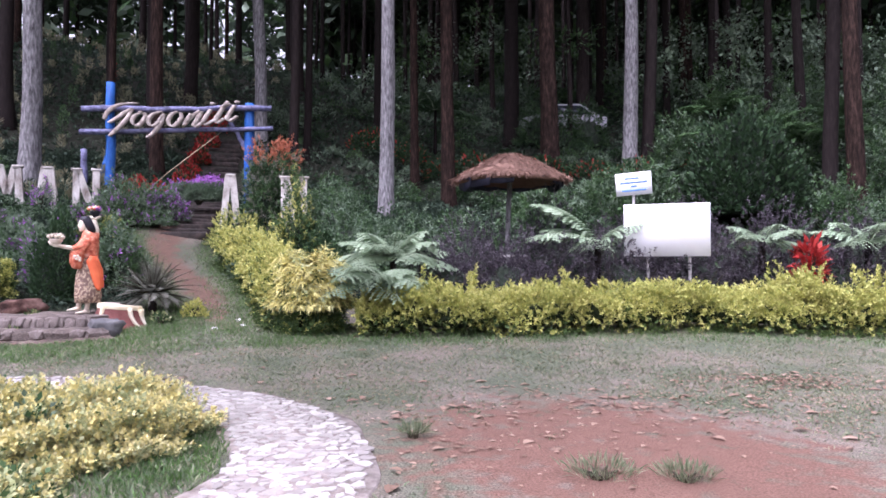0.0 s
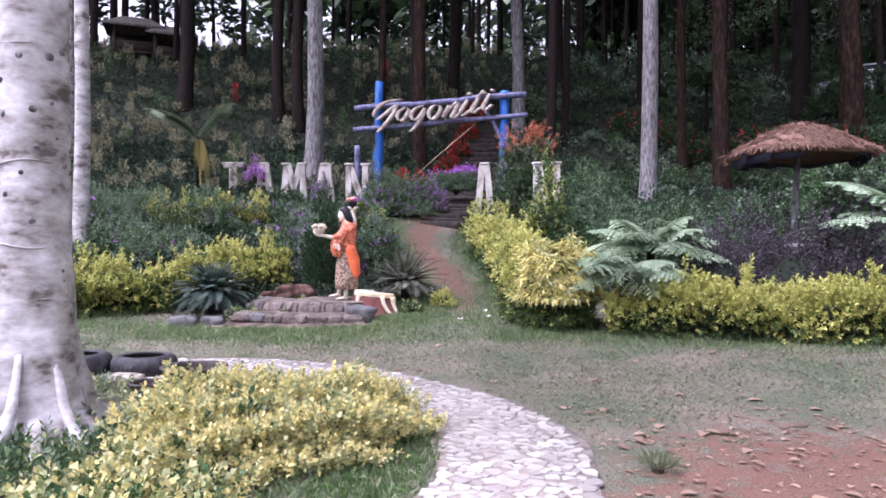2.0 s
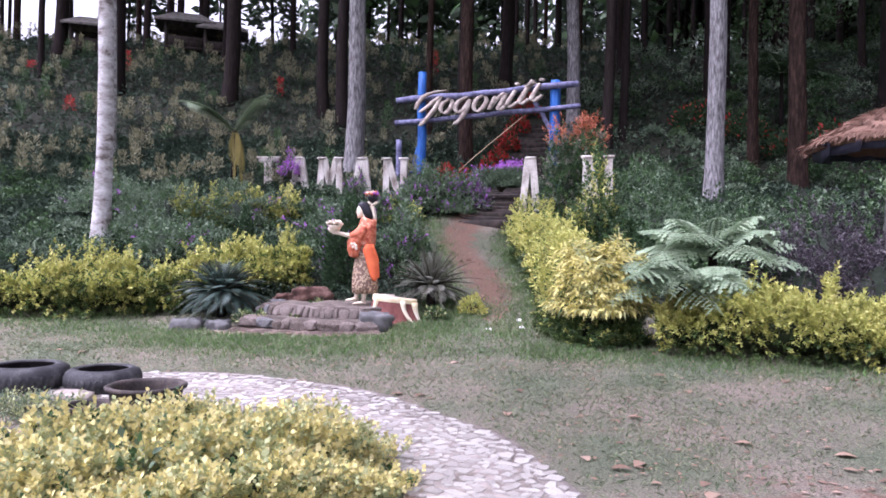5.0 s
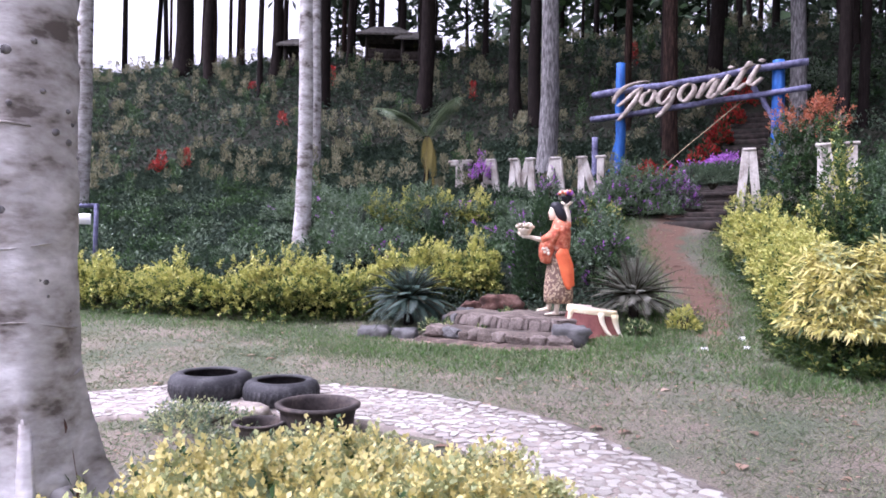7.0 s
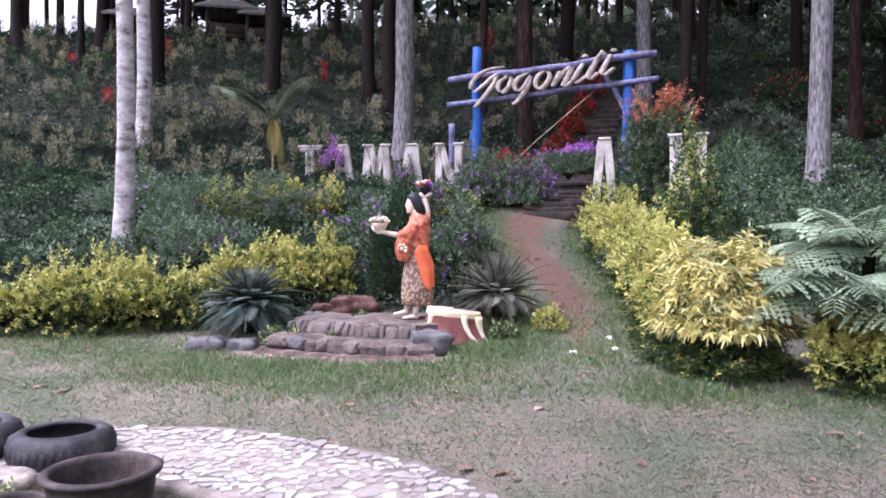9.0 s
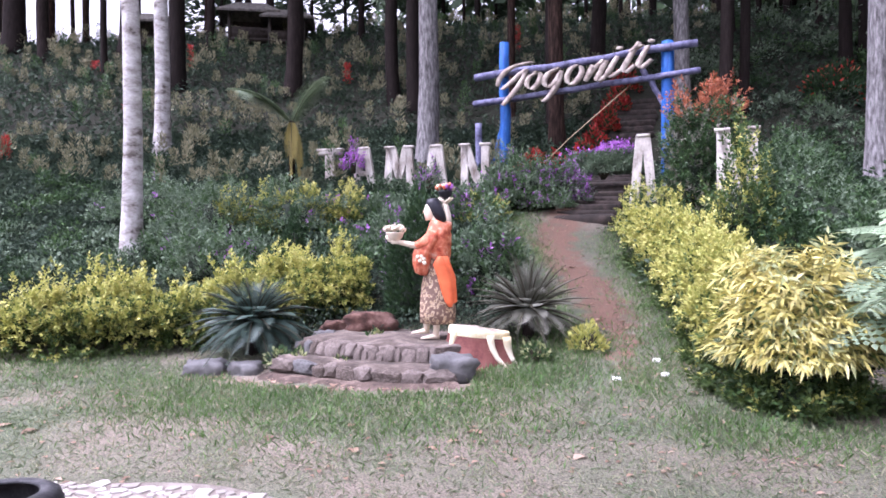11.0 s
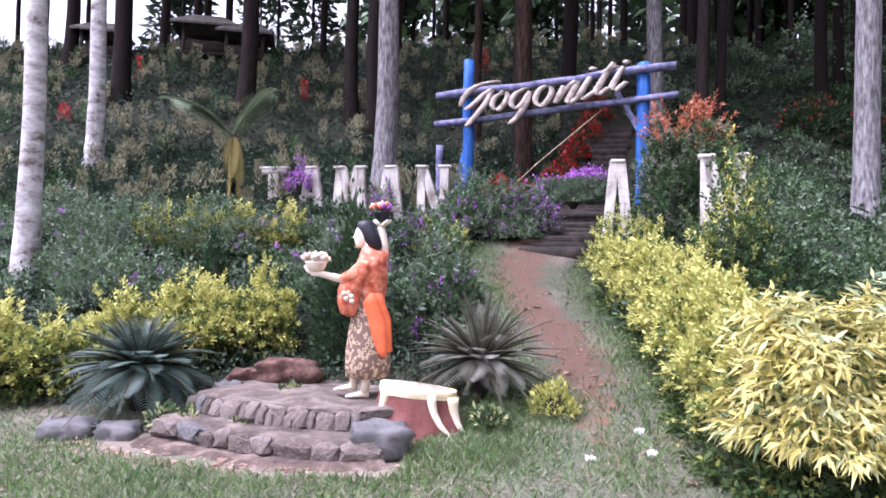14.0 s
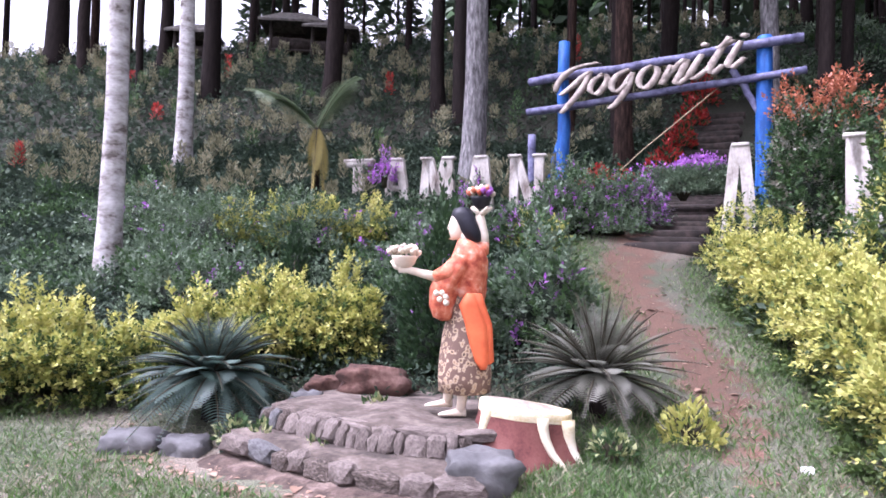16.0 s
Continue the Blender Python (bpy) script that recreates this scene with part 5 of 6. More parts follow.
# ---- statue, terrace, stump ----
def statue():
    """A painted figure in a shawl and long skirt holding two flower bowls: one mesh."""
    b = Build()
    an = np.arange(28) / 28 * 2 * math.pi

    def shell(rows, slot, folds=0.0, nf=7, cy=0.0):
        """Stacked oval sections (z, centre, half-width, half-depth), softly pleated."""
        rings = []
        for z, cx, rx, ry in rows:
            k = 1 + folds * np.sin(an * nf + z * 7) + folds * .5 * np.sin(an * 3 - z * 13)
            rings.append(np.c_[cx + np.cos(an) * rx * k, cy + np.sin(an) * ry * k, np.full(28, z)])
        b.loft(rings, slot)

    # long skirt, widening to the hem
    shell([(.17, .0, .13, .12), (.185, .005, .2, .18), (.3, .005, .205, .185), (.45, .005, .2, .18), (.62, .01, .18, .17), (.78, .01, .15, .155), (.96, .02, .12, .13)], 2, .03)
    # bodice and shawl, rising to the shoulders
    shell([(.86, .03, .11, .125), (.96, .02, .135, .14), (1.08, .015, .15, .16), (1.2, .02, .145, .175), (1.28, .02, .12, .165), (1.335, .0, .085, .12), (1.37, -.02, .05, .06)], 3, .04, 6)
    # shawl hanging in a loop over the forward arm
    shell([(.735, -.15, .035, .05), (.76, -.165, .075, .08), (.85, -.175, .1, .1), (.97, -.16, .115, .11), (1.06, -.12, .13, .12), (1.16, -.06, .11, .12), (1.24, -.02, .06, .08)], 3, .06, 5, -.1)
    # bright sash from the waist down the back of the skirt
    for k, (x0, x1, y0) in enumerate(((.0, .13, -.165), (.05, .165, -.14))):
        b.loft([np.c_[oval(cx, y0 + .05 * (cx - .1), 0, rx * 1.1, .034, 14)[:, :2], np.full(14, z)] for z, rx, cx in [(.38 + .04 * k, .02, x1 + .03), (.44, .05, x1 + .02), (.58, .068, x1 - .01), (.72, .075, (x0 + x1) / 2 + .03), (.86, .07, x0 + .04), (.95, .03, x0 + .05)]], 4)
    # white flower pattern on the shawl
    for dx, dz in ((-.02, .0), (.025, .02), (.0, .05), (-.045, .045), (.03, -.025)):
        c = np.array([-.16 + dx, -.2, .9 + dz])
        b.tube([c + [0, .012, 0], c + [0, -.008, 0], c + [0, -.014, 0]], [.026, .022, .008], 8, 0)
    # neck, head in profile, hair swept back
    b.tube([(.0, 0, 1.29), (-.02, 0, 1.36), (-.035, 0, 1.42)], [.055, .045, .05], 12, 0)
    b.loft([oval(cx, 0, z, rx, ry, 18) for z, rx, ry, cx in [(1.365, .03, .03, -.085), (1.39, .06, .05, -.075), (1.44, .075, .062, -.07), (1.5, .078, .068, -.065), (1.55, .07, .064, -.055), (1.585, .04, .04, -.045)]], 0)
    b.tube([(-.135, 0, 1.485), (-.162, 0, 1.455), (-.135, 0, 1.445)], [.009, .015, .012], 7, 0)
    b.tube([(-.12, 0, 1.425), (-.147, 0, 1.415), (-.12, 0, 1.402)], [.01, .012, .01], 7, 5)
    b.tube([(-.11, 0, 1.39), (-.13, 0, 1.378), (-.1, 0, 1.37)], [.02, .02, .015], 8, 0)
    b.loft([oval(cx, 0, z, rx, ry, 18) for z, rx, ry, cx in [(1.345, .035, .045, .07), (1.37, .065, .07, .05), (1.43, .085, .085, .02), (1.5, .09, .09, -.015), (1.56, .09, .085, -.04), (1.605, .065, .06, -.045), (1.62, .025, .025, -.04)]], 1)
    # forward arm under its sleeve, with an open palm
    b.tube([(-.02, -.13, 1.2), (-.12, -.16, 1.1), (-.23, -.16, 1.06)], [.075, .075, .05], 12, 3)
    b.tube([(-.2, -.16, 1.065), (-.32, -.15, 1.09), (-.43, -.14, 1.115), (-.5, -.13, 1.13)], [.04, .034, .028, .04], 10, 0)
    b.tube([(-.48, -.13, 1.13), (-.54, -.12, 1.15), (-.575, -.115, 1.185)], [.035, .03, .012], 8, 0)
    # raised arm with spread fingers
    b.tube([(.06, .02, 1.27), (.115, .03, 1.3), (.12, .03, 1.35)], [.085, .07, .052], 12, 3)
    b.tube([(.12, .03, 1.3), (.125, .03, 1.4), (.105, .03, 1.51), (.09, .03, 1.565)], [.05, .043, .036, .034], 12, 0)
    for fx, fy in ((.04, .0), (.02, .05), (.15, .06), (.19, .01), (.16, -.03)):
        b.tube([(.095, .03, 1.56), ((fx + .1) / 2, fy, 1.59), (fx, fy, 1.625)], [.022, .016, .01], 7, 0)
    # bowls with flowers
    for cx, cy, cz, rr, bs, tones in ((-.47, -.13, 1.17, .1, 0, (0, 0, 7, 0, 0)), (.1, .03, 1.65, .082, 1, (3, 7, 0, 6, 1))):
        b.loft([oval(cx, cy, cz + z, r * rr, r * rr, 16) for z, r in [(-.04, .45), (-.01, .8), (.04, 1.0), (.055, 1.04), (.045, .92)]], bs)
        for k in range(26):
            a = k * 2.4
            q = rr * 1.05 * math.sqrt(k / 26)
            c = np.array([cx + q * math.cos(a), cy + q * math.sin(a), cz + .05 + .035 * (1 - k / 26) + .012 * (k % 3)])
            o = np.array([math.cos(a), math.sin(a), 1.4]) * .018
            b.tube([c, c + o, c + o * 1.7], [.012, .024, .008], 6, tones[k % 5])
    # ankles and sandalled feet
    for fx, fy, fz in ((-.12, .05, .045), (.0, -.06, .0)):
        b.tube([(fx, fy, .24), (fx - .005, fy, .12), (fx - .015, fy, .04 + fz)], [.05, .037, .036], 10, 0)
        q = np.arange(12) / 12 * 2 * math.pi
        b.loft([np.c_[np.full(12, fx + .03 - dx), fy + w * np.cos(q), fz + hh * (1 + np.sin(q))] for dx, w, hh in [(0, .025, .028), (.06, .038, .034), (.13, .042, .022), (.19, .034, .014), (.215, .015, .008)]], 0)
    me = b.mesh("statue", [M_skin, M_hair, M_batik, M_cloth, M_sash, M_red, M_purple, M_stump_top])
    ob = new("statue", me)
    ob.matrix_world = pose(-5.44, 10.14, .6, 0, 0, 34)
    tagged(ob, "painted statue in orange shawl and patterned skirt holding flower bowls", "statue")


statue()


def rock(name, label, x, y, s, material, rz=0.0, z0=-.05, group="rocks"):
    bm = bmesh.new()
    bmesh.ops.create_icosphere(bm, subdivisions=3, radius=1)
    for v in bm.verts:
        q = v.co.copy()
        k = 1 + .3 * noise.noise(q * 1.5 + Vector((x, y, 0))) + .2 * noise.noise(q * 3.5 + Vector((y, x, 0))) + .07 * noise.noise(q * 9 + Vector((x, x, y)))
        c = max(abs(q.x), abs(q.y), abs(q.z))
        v.co = (q * .14 + q / c * .78) * k
        v.co.x, v.co.y, v.co.z = v.co.x * s[0], v.co.y * s[1], v.co.z * s[2]
    me = bpy.data.meshes.new(name)
    bm.to_mesh(me)
    bm.free()
    me.materials.append(material)
    me.polygons.foreach_set("use_smooth", [True] * len(me.polygons))
    ob = new(name, me)
    ob.matrix_world = pose(x, y, float(gz(x, y)) + z0 + s[2], 0, 0, rz)
    return tagged(ob, label, "rock", group)


rock("rock", "squarish dark rock before the painted stump", -4.8, 9.56, (.24, .19, .15), M_stone, 40, -.03)
rock("rock", "flat dark rock at the end of the stone steps", -7.72, 8.62, (.25, .15, .11), M_stone, 38, -.06)
rock("rock", "flat dark rock at the end of the stone steps", -7.27, 8.84, (.2, .13, .1), M_stone, 30, -.06)
rock("rock", "broad red-brown rock at the back of the terrace", -6.72, 10.42, (.34, .2, .14), M_redrock, 30, .02)
rock("rock", "low red-brown rock beside the cycad", -7.15, 10.2, (.2, .14, .1), M_redrock, 60, .0)
for x, y, w, h in ((-6.95, 9.5, .13, .12), (-6.75, 9.38, .11, .11), (-7.0, 9.85, .14, .12), (-6.75, 10.0, .1, .09)):
    rock("rock", "small grey rock edging the terrace", x, y, (w, w * .75, h), M_stone, x * 97 % 90, -.02)
rock("rock", "small pale rock in the round bed", -4.75, 4.95, (.2, .12, .09), M_letter, 30)


def rough_stone():
    """A knobbly squared stone of unit half-size."""
    bm = bmesh.new()
    bmesh.ops.create_icosphere(bm, subdivisions=2, radius=1)
    o = Vector(rng.uniform(-50, 50, 3))
    for v in bm.verts:
        q = v.co.copy()
        c = max(abs(q.x), abs(q.y), abs(q.z))
        v.co = (q * .3 + q / c * .68) * (1 + .24 * noise.noise(q * 1.8 + o))
    me = bpy.data.meshes.new("stone")
    bm.to_mesh(me)
    bm.free()
    return me


def terrace():
    """Two curved steps of weathered stones up to the earth platform under the statue."""
    ob = thing("stone_terrace", "low stepped terrace of weathered stones under the statue", "terrace", kind="structure")
    lower = smooth_line([(-6.95, 9.02), (-6.3, 9.03), (-5.6, 9.08), (-5.05, 9.22), (-4.75, 9.42)], 50)
    upper = smooth_line([(-6.85, 9.32), (-6.2, 9.32), (-5.65, 9.4), (-5.2, 9.58), (-5.05, 9.8)], 50)

    def course(line, top, wlo, whi, deep, tall, lean):
        d = np.r_[0, np.cumsum(np.linalg.norm(np.diff(line, axis=0), axis=1))]
        i = 0.0
        while i < d[-1] - .04:
            w = rng.uniform(wlo, whi)
            c = min(i + w / 2, d[-1])
            j = min(int(np.searchsorted(d, c)), 49)
            tn = line[min(j + 1, 49)] - line[max(j - 1, 0)]
            x, y = np.interp(c, d, line[:, 0]), np.interp(c, d, line[:, 1])
            st = part("stone", rough_stone(), None, ob)
            st.data.materials.append(M_step if rng.random() < .6 else M_stone if rng.random() < .12 else M_earth)
            st.matrix_local = Matrix.Translation((x, y, top - tall + rng.normal(0, .014))) @ Matrix.Rotation(math.atan2(tn[1], tn[0]) + rng.normal(0, .06), 4, "Z") @ Matrix.Rotation(rng.normal(-lean, .08), 4, "X") @ Matrix.Diagonal((w * .56, deep * rng.uniform(.85, 1.2), tall, 1))
            i += w

    course(lower, .405, .14, .38, .075, .085, .1)
    course(upper, .575, .07, .17, .06, .095, .25)
    course(upper + [0, .1], .595, .16, .45, .08, .05, 0)
    edge = np.vstack([upper + [0, .05], [(-4.8, 10.6), (-5.3, 11.1), (-6.4, 11.0), (-7.1, 10.2)]])
    m = len(edge)
    grid = []
    for f in np.linspace(0, 1, 9):
        p = edge * (1 - f) + np.array([-5.9, 10.2]) * f
        grid.append(np.c_[p, .585 + .03 * f + .02 * np.sin(p[:, 0] * 7 + p[:, 1] * 5) * min(1, f * 4)])
    b = Build().loft([np.c_[edge, np.full(m, .1)]] + grid, 0, False)
    part("terrace_top", b, M_earth, ob)
    part("tread", Build().loft([np.array([[p[0], p[1] + .02, .41], [q[0], q[1] + .04, .43], [q[0], q[1] + .04, .05], [p[0], p[1], .05]]) for p, q in zip(lower[1:-1], upper[1:-1])]), M_earth, ob)
    apron = smooth_line([(-7.0, 8.66), (-6.2, 8.62), (-5.4, 8.74), (-4.75, 9.0), (-4.45, 9.35)], 50)
    rows = []
    for f in np.linspace(0, 1, 6):
        p = apron * (1 - f) + (lower + [0, .04]) * f + rng.normal(0, .02, (50, 2)) * (1 - f)
        rows.append(np.c_[p, gz(p[:, 0], p[:, 1]) - .03 + .06 * min(1, f * 1.6) + rng.normal(0, .006, 50)])
    F = [(r * 50 + k, r * 50 + k + 1, r * 50 + 51 + k, r * 50 + 50 + k) for r in range(5) for k in range(49)]
    part("apron", Build().add(np.vstack(rows), F), M_apron, ob, "trodden red-brown earth")


terrace()
for x, y in ((-6.75, 9.2), (-6.1, 9.3), (-6.3, 10.05), (-7.05, 9.15), (-4.35, 10.5)):
    bush("low_plant", "small green weed growing between the stones", x, y, .14, .12, .16, 160, .07, [M_green_leaf, M_flower_leaf], (.6, .4), core=False, z0=.05, group="weeds")


def stump():
    """A low wide sawn stump, painted, with roots running down to the ground."""
    x, y = -4.93, 10.24
    ob = thing("tree_stump", "low maroon-painted stump with cream top and cream roots", "tree stump", (x, y, float(gz(x, y)) - .02), 41)
    seg = 44
    an = np.arange(seg) / seg * 2 * math.pi
    ca, sa = np.cos(an), np.sin(an)
    ox = np.sign(ca) * np.abs(ca) ** .8
    oy = np.sign(sa) * np.abs(sa) ** .8

    def ring(z, hx, hy, k=1.0):
        w = 1 + .05 * np.sin(an * 3 + 1) + .03 * np.sin(an * 7)
        tilt = -.04 * ox * (z / .38)
        return np.c_[ox * hx * w * k - .03 * (1 - z / .38), oy * hy * w * k, z + tilt]

    lev = [(-.1, .5, .37), (.0, .46, .33), (.1, .4, .275), (.2, .36, .24), (.31, .335, .22)]
    top = [(.31, .338, .223), (.34, .339, .223), (.38, .336, .221), (.39, .325, .21)]
    part("body", Build().loft([ring(*r) for r in lev], 0, False), M_stump_red, ob)
    part("rim", Build().loft([ring(*r) for r in top] + [ring(.39, .325, .21, .84)], 0, False), M_cream, ob, "cream painted edge")
    part("cut_top", Build().loft([ring(.392, .325, .21, .86), ring(.388, .325, .21, .4), ring(.382, .325, .21, .004)], 0, False), M_stump_top, ob, "weathered cut wood")

    def root(angle, wide, foot):
        """A flattened cream ridge lying on the stump's flank, from the rim down to the ground."""
        pts, rad = [], []
        for z, hx, hy in ((.35, .33, .215), (.28, .338, .222), (.2, .355, .238), (.1, .395, .272), (.02, .45, .32), (-.06, .49, .36)):
            f = 1 - max(z, 0) / .35
            a = angle + foot * f * f
            ex, ey = math.cos(a), math.sin(a)
            ex, ey = math.copysign(abs(ex) ** .8, ex), math.copysign(abs(ey) ** .8, ey)
            pts.append((ex * hx - .03 * f, ey * hy, z - .05 * ex * z / .38))
            rad.append(wide * (1.25 - .75 * f))
        return Build().tube(np.array(pts), rad, 10, 0, .05)

    for a, w, ft in ((3.75, .036, -.1), (4.95, .036, .35), (5.75, .05, .05), (.6, .036, .1), (2.3, .03, 0)):
        part("root", root(a, w, ft), M_cream, ob, "cream painted root")


stump()


# ---- tyres ----
def tyre(x, y, R, h, label, material=M_rubber, pot=False, rz=0.0):
    ob = thing("tyre_planter" if not pot else "round_planter", label, "planter", (x, y, float(gz(x, y)) - .01), rz, "tyre planters")
    prof = [(.62, 0), (.82, .0), (.95, .12), (1.0, .35), (1.0, .65), (.95, .88), (.82, 1.0), (.66, 1.0), (.62, .93), (.78, .85), (.88, .6), (.88, .3), (.62, .1)] if not pot else \
           [(.7, 0), (.8, .03), (.88, .3), (.93, .7), (.95, .86), (1.04, .88), (1.06, .96), (1.0, 1.0), (.9, .99), (.86, .9), (.84, .6), (.8, .3), (.6, .2)]
    seg = 44
    b = Build()
    b.loft([oval(0, 0, q * h, R * r, R * r, seg) for r, q in prof] + [oval(0, 0, prof[0][1] * h, R * prof[0][0], R * prof[0][0], seg)], 0, False)
    part("casing", b, material, ob)
    part("soil", Build().loft([oval(0, 0, .3 * h, R * .87, R * .87, 24), oval(.02, 0, .36 * h, R * .4, R * .4, 24), oval(0, 0, .37 * h, .01, .01, 24)], 0), M_soil, ob, "dark soil")
    if not pot:
        for k in range(40):
            a = k / 40 * 6.283
            part("tread_block", Build().box((math.cos(a) * R * .995, math.sin(a) * R * .995, h * .5), (.007, R * .09, h * .36), 0, a), material, ob)


tyre(-5.62, 5.05, .38, .24, "old dusty black tyre lying flat as a planter")
tyre(-4.98, 5.42, .34, .22, "old black tyre lying flat beside the path")
tyre(-3.97, 5.14, .31, .27, "black round planter cut from a tyre with a rolled rim", M_pot, True)
tyre(-4.12, 4.72, .19, .16, "small black planter sunk in the bed", M_pot, True)


# ---- signs ----
def board():
    ob = thing("white_board", "blank white board on two thin posts behind the hedge", "sign", (4.55, 12.05, float(gz(4.55, 12.05))), -14)
    z = 2.04 - float(gz(4.55, 12.05))
    part("panel", Build().box((0, 0, z), (1.53, .03, .98)), M_white, ob)
    for sx in (-.34, .4):
        part("post", Build().tube([(sx, .05, -.3), (sx + .01, .05, z * .5), (sx, .05, z + .3)], [.03, .028, .028], 8, 0, .06), M_post, ob)
    part("printed_bar", Build().box((-.55, -.019, z - .44), (.42, .006, .012)), M_post, ob, "thin grey printed line")


board()


def small_sign():
    x, y = 4.35, 13.9
    ob = thing("notice_sign", "small white notice board with blue printed lines", "sign", (x, y, float(gz(x, y))), -12)
    z = 3.13 - float(gz(x, y))
    tilt = Matrix.Rotation(radians(-4), 4, "Y")
    p = part("panel", Build().box((0, 0, 0), (.74, .025, .48)), M_white, ob)
    p.matrix_local = Matrix.Translation((0, 0, z)) @ tilt
    for w, dz, dx in ((.3, .12, -.03), (.56, .03, 0), (.12, -.05, 0), (.5, -.14, 0)):
        q = part("printed_bar", Build().box((dx, -.016, dz), (w, .006, .035)), M_text, p)
    part("post", Build().tube([(0, .04, -.3), (0, .04, z * .5), (0, .04, z + .15)], .03, 8), M_post, ob)


small_sign()


# ---- thatched shelter ----
def shelter():
    x, y = 1.75, 14.2
    g = float(gz(x, y))
    ob = thing("thatched_shelter", "round brown thatched shelter with a dark tarpaulin edge", "shelter", (x, y, g))
    ez, az, R = 3.28 - g, 3.86 - g, 1.2
    seg = 40
    an = np.arange(seg) / seg * 6.283
    def cone(dz, k, rag):
        rings = []
        for f in np.linspace(0.03, 1, 9):
            r = R * f * k * (1 + rag * f * rng.normal(0, .06, seg))
            rings.append(np.c_[np.cos(an) * r, np.sin(an) * r * .9, az + dz - (az - ez) * f ** 1.25 + (rag * f * .06 * np.sin(an * 3 + 1)) + np.zeros(seg)])
        return rings
    b = Build()
    top, low = cone(0, 1, 1), cone(-.1, .96, .3)
    b.loft(top + low[::-1], 0, True)
    part("thatch", b, M_thatch, ob)
    n = 14000
    t, a = np.sqrt(rng.uniform(.01, 1.04, n)), rng.uniform(0, 6.283, n)
    P = np.c_[np.cos(a) * R * t, np.sin(a) * R * .9 * t, az - (az - ez) * t ** 1.25 + .02 + .03 * rng.random(n)]
    D = np.c_[np.cos(a), np.sin(a), -.5 - .3 * t] + rng.normal(0, .22, (n, 3))
    part("straw", leaf_mesh("straw", P, D, rng.uniform(.1, .22, n), M_thatch, None, .09), None, ob, "loose brown straw")
    for k in range(14):
        a = k / 14 * 6.283
        c = np.array([math.cos(a) * R * .93, math.sin(a) * R * .84, ez - .02])
        o = np.array([-math.sin(a), math.cos(a), 0]) * .31
        dz = rng.uniform(.06, .2)
        v = [c - o, c + o, c + o * .9 + [0, 0, -dz], c + [0, 0, -dz * rng.uniform(.5, 1.6)], c - o * .9 + [0, 0, -dz]]
        inn = [np.array(q) * [.97, .97, 1] for q in v]
        part("tarpaulin_edge", Build().add(v + inn, [(0, 1, 2, 3, 4), (9, 8, 7, 6, 5), (0, 5, 6, 1), (1, 6, 7, 2), (2, 7, 8, 3), (3, 8, 9, 4), (4, 9, 5, 0)]), M_tarp, ob, "torn dark tarpaulin")
    part("post", Build().tube([(-.1, 0, -.3), (-.08, 0, 1.2), (0, 0, az - .15)], [.075, .06, .05], 10, 0, .06), M_bark_grey, ob)
    part("seat", Build().loft([oval(0, 0, .85, .36, .34, 20), oval(0, 0, .95, .37, .35, 20), oval(0, 0, .96, .34, .32, 20)]), M_post, ob, "grey round seat slab")
    part("seat_base", Build().loft([oval(0, 0, -.1, .24, .24, 16), oval(0, 0, .85, .22, .22, 16)]), M_post, ob)


shelter()


# ---- huts on the crest ----
def hut(x, y, w, h, label, rz):
    g = float(gz(x, y))
    ob = thing("hillside_hut", label, "hut", (x, y, g - .1), rz, "huts on the crest")
    for sx in (-1, 1):
        for sy in (-1, 1):
            part("post", Build().tube([(sx * w * .42, sy * w * .32, -.3), (sx * w * .42, sy * w * .32, h)], .08, 8), M_hutwood, ob)
    part("back_wall", Build().box((0, w * .32, h * .5), (w * .84, .06, h)), M_hutwood, ob)
    for sx in (-1, 1):
        part("side_wall", Build().box((sx * w * .42, 0, h * .3), (.06, w * .6, h * .6)), M_hutwood, ob)
    part("front_rail", Build().box((0, -w * .32, h * .3), (w * .84, .05, h * .4)), M_hutwood, ob)
    part("floor", Build().box((0, 0, .1), (w * .9, w * .7, .12)), M_hutwood, ob)
    a, c = w * .66, w * .5
    v = [(-a, -c, h - .05), (a, -c, h - .05), (a, c, h - .05), (-a, c, h - .05), (-a * .45, 0, h + w * .28), (a * .45, 0, h + w * .28)]
    v2 = [(p[0], p[1], p[2] + .1) for p in v]
    f = [(0, 1, 5, 4), (1, 2, 5), (2, 3, 4, 5), (3, 0, 4)]
    part("roof", Build().add(v + v2, [tuple(reversed(q)) for q in f] + [tuple(i + 6 for i in q) for q in f] + [(0, 6, 7, 1), (1, 7, 8, 2), (2, 8, 9, 3), (3, 9, 6, 0)]), M_tile, ob, "grey tiled hip roof", smooth=False)


hut(-26.8, 24.0, 2.1, 1.3, "dark wooden hut with hip roof on the crest", 45)
hut(-25.2, 24.8, 1.8, 1.1, "low open hut with pale roof on the crest", 45)
hut(-30.9, 21.6, 1.7, 1.2, "small dark hut on the crest", 45)


